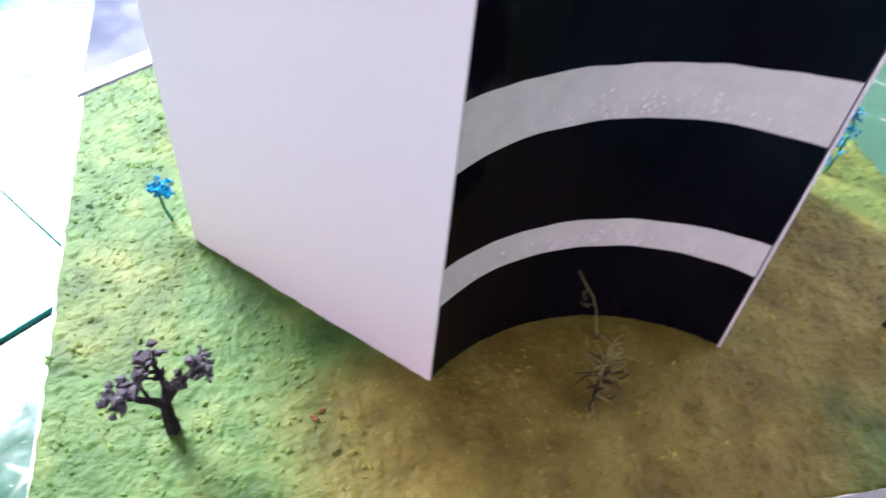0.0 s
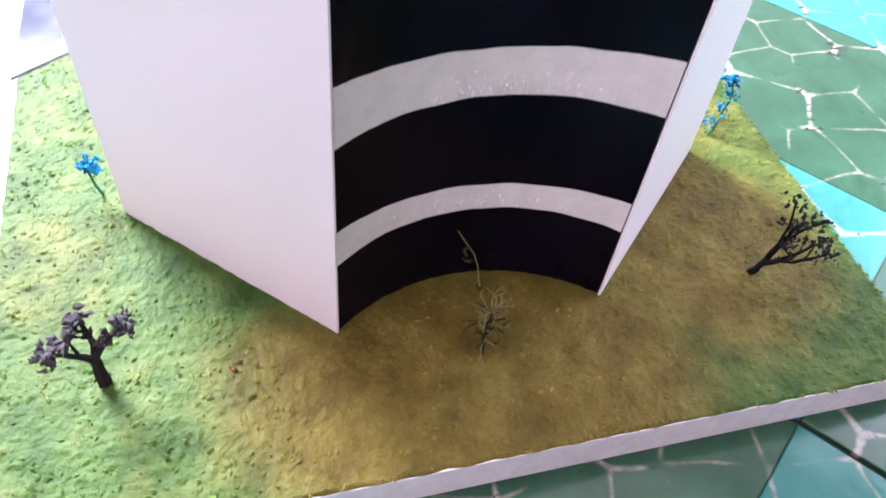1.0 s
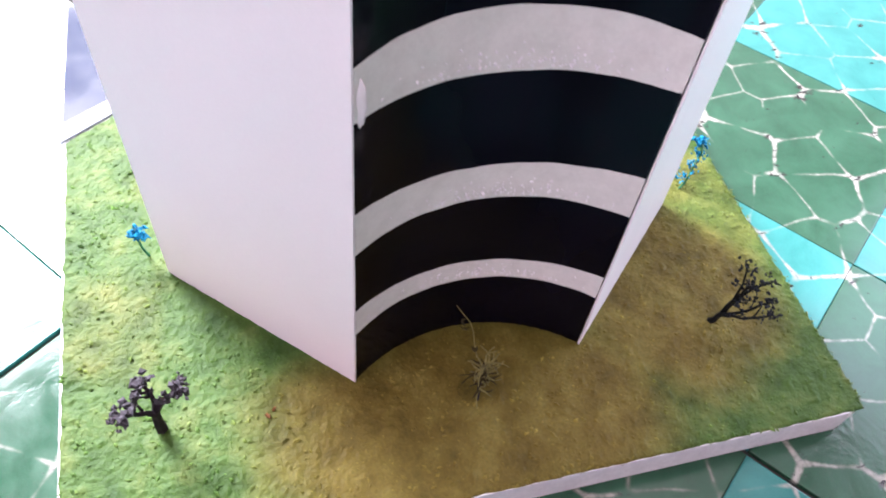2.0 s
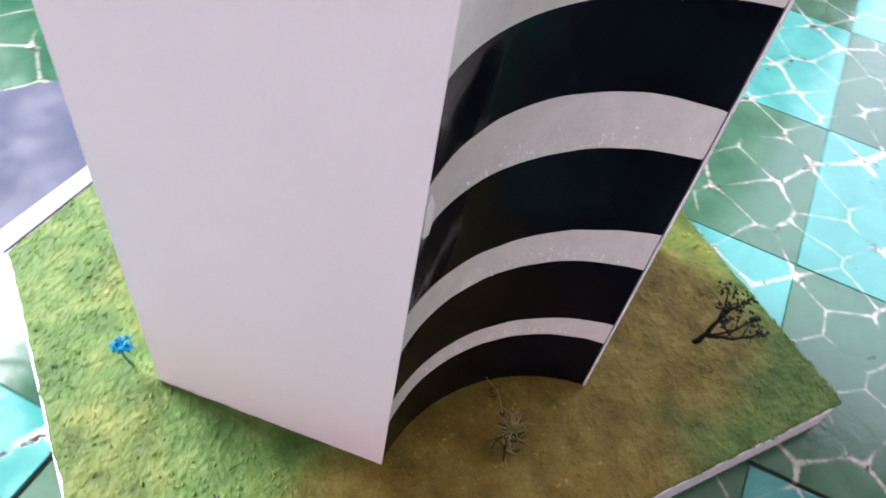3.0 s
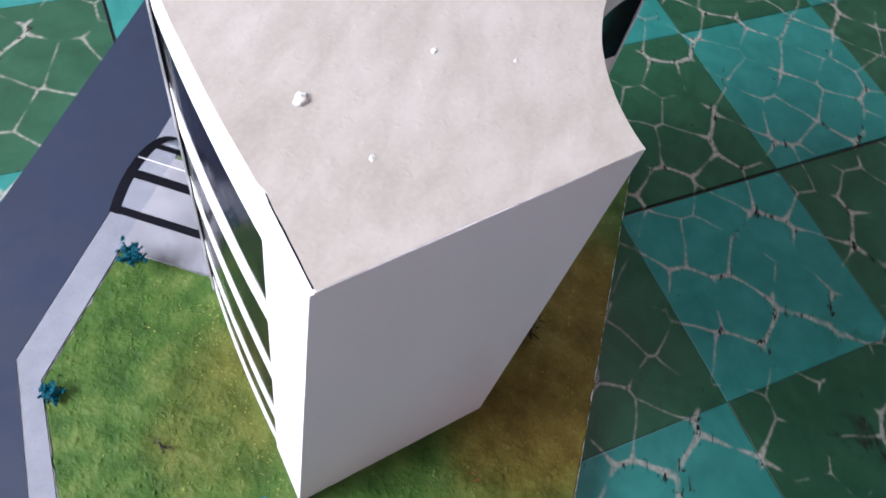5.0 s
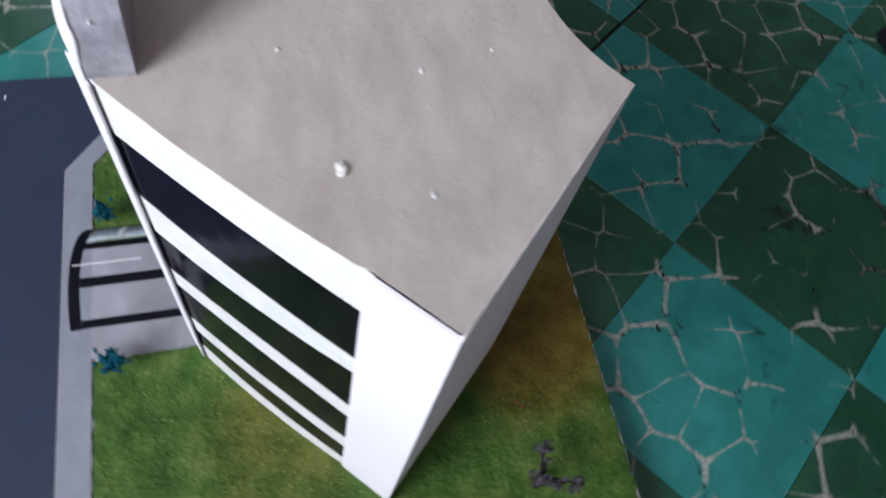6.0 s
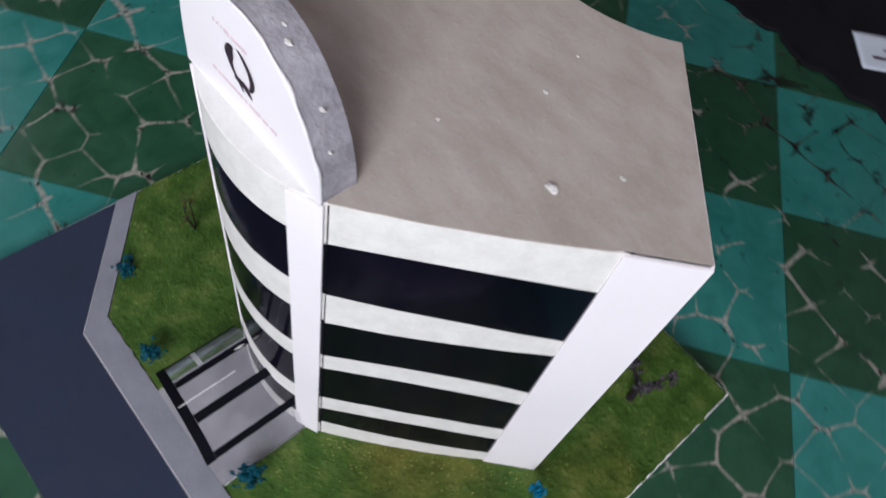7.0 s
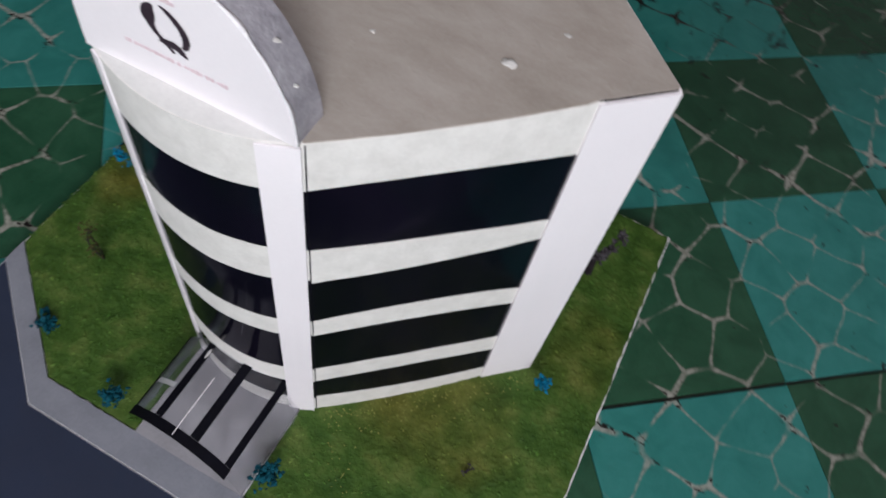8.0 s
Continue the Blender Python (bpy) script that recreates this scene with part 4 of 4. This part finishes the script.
G = TOP + 0.001
bush("dark trunked dried twig with lilac grey petals beside the wall", (0.0570, 0.0735, G), [(0.0452, 0.0590, 0.0765), (0.0548, 0.0816, 0.0690), (0.0745, 0.0715, 0.0715)], LILAC_BLOOM, STEM, 3, 0.0027, 26, 0.0046, "twig bushes", 0.0020, 0.5)
bush("nearly black leaning dried twig in the shaded lawn corner", (0.417, 0.0770, G), [(0.425, 0.0460, 0.077), (0.4435, 0.0735, 0.068), (0.4274, 0.0831, 0.077), (0.426, 0.068, 0.078), (0.433, 0.058, 0.072)], BLACK_BLOOM, BLACK_STEM, 4, 0.0016, 22, 0.0046, "twig bushes", 0.0013, 0.22)
sprig("thin olive dried sprig before the concave facade", (0.243, 0.0525, G), [(0.2475, 0.0590, 0.053), (0.2417, 0.0637, 0.063), (0.2300, 0.0770, 0.0995)], 1, 5)
bush("pale green dried sprig beside the kerb corner", (0.4235, 0.2845, G), [(0.4220, 0.2870, 0.077), (0.4120, 0.2950, 0.062), (0.4330, 0.2800, 0.060)], PALE_BLOOM, STEM, 6, 0.0014, 18, 0.006, "", 0.0009)
bush("short dark twig stub in the lawn", (0.0720, 0.2930, G), [(0.0735, 0.2945, 0.031)], DARK_BLOOM, STEM, 7, 0.0012, 8, 0.002, "")


def flower(label, at, head, spread, count, seed, bloom, size):
    rnd = random.Random(seed)
    ob = thing("blue_flower", label, "flower", at, "blue flowers")
    line = bent((0, 0, -0.002), Vector(head) - Vector(at), rnd, 0.08, 5)
    part("stem", tube(bmesh.new(), line, 0.0010, 0.0008), GREEN_STEM, ob)
    cluster("blossom", line[-1], count, spread, size, bloom, ob, rnd)
    return ob


flower("bright blue dyed flower at the building corner", (0.0535, 0.2035, G), (0.0490, 0.2045, 0.0485), 0.0050, 60, 21, BLUE_BLOOM, 0.0023)
flower("teal blue dyed flower beside the bend of the kerb", (0.0830, 0.3825, G), (0.0835, 0.3815, 0.0310), 0.0062, 80, 22, TEAL_BLOOM, 0.0027)
flower("teal blue dyed flower beside the canopy", (0.2010, 0.3740, G), (0.1975, 0.3730, 0.0480), 0.0080, 120, 23, TEAL_BLOOM, 0.0027)
flower("teal blue dyed flower between canopy and kerb", (0.3340, 0.3800, G), (0.3320, 0.3800, 0.0410), 0.0066, 80, 24, TEAL_BLOOM, 0.0027)
flower("dark blue dyed flower near the kerb's far bend", (0.4170, 0.3560, G), (0.4185, 0.3550, 0.0310), 0.0062, 80, 25, TEAL_BLOOM, 0.0027)
tall = flower("tall blue dyed flower spike behind the building", (0.4470, 0.1940, G), (0.4627, 0.2072, 0.0610), 0.0046, 34, 26, BLUE_BLOOM, 0.0020)
for k, z in enumerate((0.034, 0.042, 0.051)):
    cluster("blossom", (0.004 + 0.0045 * k, 0.004 + 0.003 * k, z - G), 20, 0.0055, 0.0017, BLUE_BLOOM, tall, random.Random(40 + k))


def fleck(at, size, material, label, seed):
    rnd = random.Random(seed)
    bm = bmesh.new()
    for _ in range(5):
        crumb(bm, Vector((rnd.gauss(0, 1), rnd.gauss(0, 1), 0.3)) * size * 0.5, size, rnd)
    ob = tagged(part("bark_fleck", bm, material), label, "fleck")
    ob.location = at


fleck((0.1165, 0.0680, TOP + 0.0016), 0.0017, RUST, "rust brown bark fleck on the lawn", 51)
fleck((0.1210, 0.0720, TOP + 0.0016), 0.0010, RUST, "small rust brown bark fleck on the lawn", 52)

# ---------------------------------------------------------------- floor things far from the window


def fold_lift(x, y):
    """Height of the crumpled black sheet's lower side over the floor."""
    u, v = min(1.0, max(0.0, x / 0.50)), min(1.0, max(0.0, (y + 0.98) / 0.50))
    return 0.0005 + 0.011 * max(0.0, 0.3 + noise.noise((x * 9, y * 9, 3.0))) * math.sin(math.pi * u) * math.sin(math.pi * v)


def draped(bm, m, wide, deep, nx, ny, gap, thick, hem=0.0):
    """A thin layer that lies on the crumpled sheet: its top and underside follow the folds."""
    rows = []
    for i in range(nx + 1):
        row = []
        for j in range(ny + 1):
            p = m @ Vector((wide * (i / nx - 0.5), deep * (j / ny - 0.5), 0))
            p.x += hem * noise.noise((j * 0.35, 1.0, 0.0))
            p.y += hem * (noise.noise((i * 0.22, 2.0, 0.0)) + 0.5 * noise.noise((i * 0.7, 5.0, 0.0)))
            z = fold_lift(p.x, p.y) + gap
            row.append((bm.verts.new((p.x, p.y, z)), bm.verts.new((p.x, p.y, z + thick))))
        rows.append(row)
    for i in range(nx):
        for j in range(ny):
            c = (rows[i][j], rows[i + 1][j], rows[i + 1][j + 1], rows[i][j + 1])
            bm.faces.new([v[1] for v in c])
            bm.faces.new([v[0] for v in reversed(c)])
    ring = [rows[i][0] for i in range(nx)] + [rows[nx][j] for j in range(ny)] + [rows[i][ny] for i in range(nx, 0, -1)] + [rows[0][j] for j in range(ny, 0, -1)]
    for a, b in zip(ring, ring[1:] + ring[:1]):
        bm.faces.new((a[0], b[0], b[1], a[1]))
    return bm


# Added black sheet that covers the black far part of the floor.
tagged(part("dark_cloth", draped(bmesh.new(), pose(0.25, -0.73, 0), 0.50, 0.50, 44, 44, 0.0, 0.0018, 0.022), SHEET_BLACK, None, "", True), "crumpled black sheet covering the floor's black part", "cloth")
LIE = pose(0.160, -0.600, 0, 0, 0, 45)
sheet_ob = tagged(part("paper_sheet", draped(bmesh.new(), LIE, 0.10, 0.07, 14, 10, 0.0020, 0.0004), PAPER, None, "", True), "small printed bluish white paper lying on the black sheet", "paper")
for k in range(2):
    bar = LIE @ pose(-0.002 - 0.010 * k, 0.011 - 0.016 * k, 0)
    part("writing", draped(bmesh.new(), bar, 0.065 - 0.02 * k, 0.006, 10, 2, 0.0025, 0.0002), INK, sheet_ob, "dark line of writing")
bm = soften(box(bmesh.new(), -0.09, 0.09, -0.06, 0.06, 0.0, 0.05), 0.002)
carton = tagged(part("cardboard_box", bm, BROWN_CARD), "small closed brown cardboard box on the black sheet's edge", "box")
carton.matrix_world = pose(-0.010, -0.745, 0.0035, 0, 0, 30)

# ---------------------------------------------------------------- floor tiles


def tile_mesh(name, material):
    s, b, d = 0.0997, 0.0007, 0.0034
    bm = bmesh.new()
    low = [bm.verts.new((x, y, -d)) for x, y in ((-s, -s), (s, -s), (s, s), (-s, s))]
    mid = [bm.verts.new((x, y, -b * 0.5)) for x, y in ((-s, -s), (s, -s), (s, s), (-s, s))]
    top = [bm.verts.new((x, y, 0)) for x, y in ((b - s, b - s), (s - b, b - s), (s - b, s - b), (b - s, s - b))]
    bm.faces.new(low[::-1])
    bm.faces.new(top)
    for a, c in ((low, mid), (mid, top)):
        for i in range(4):
            bm.faces.new((a[i], a[(i + 1) % 4], c[(i + 1) % 4], c[i]))
    me = bpy.data.meshes.new(name)
    bm.to_mesh(me)
    bm.free()
    me.materials.append(material)
    return me


tiles = [tile_mesh("aqua_tile", TILE_AQUA), tile_mesh("green_tile", TILE_GREEN)]
rnd = random.Random(5)
for i in range(-10, 8):
    for j in range(-7, 9):
        ob = new("tile", tiles[(i + j) % 2])
        ob.parent = floor_ob
        x, y, sx, sy = 0.2 * i + 0.1, 0.2 * j + 0.1, 1.0, 1.0
        if j == 0:
            sy, y = 0.984, y - 0.0016
        if i == -3:
            sx, x = 0.984, x - 0.0016
        ob.location = (x, y, rnd.uniform(-0.0002, 0.0001))
        ob.scale = (sx, sy, 1)
        ob.rotation_euler = (rnd.gauss(0, 0.0008), rnd.gauss(0, 0.0008), rnd.gauss(0, 0.0012))
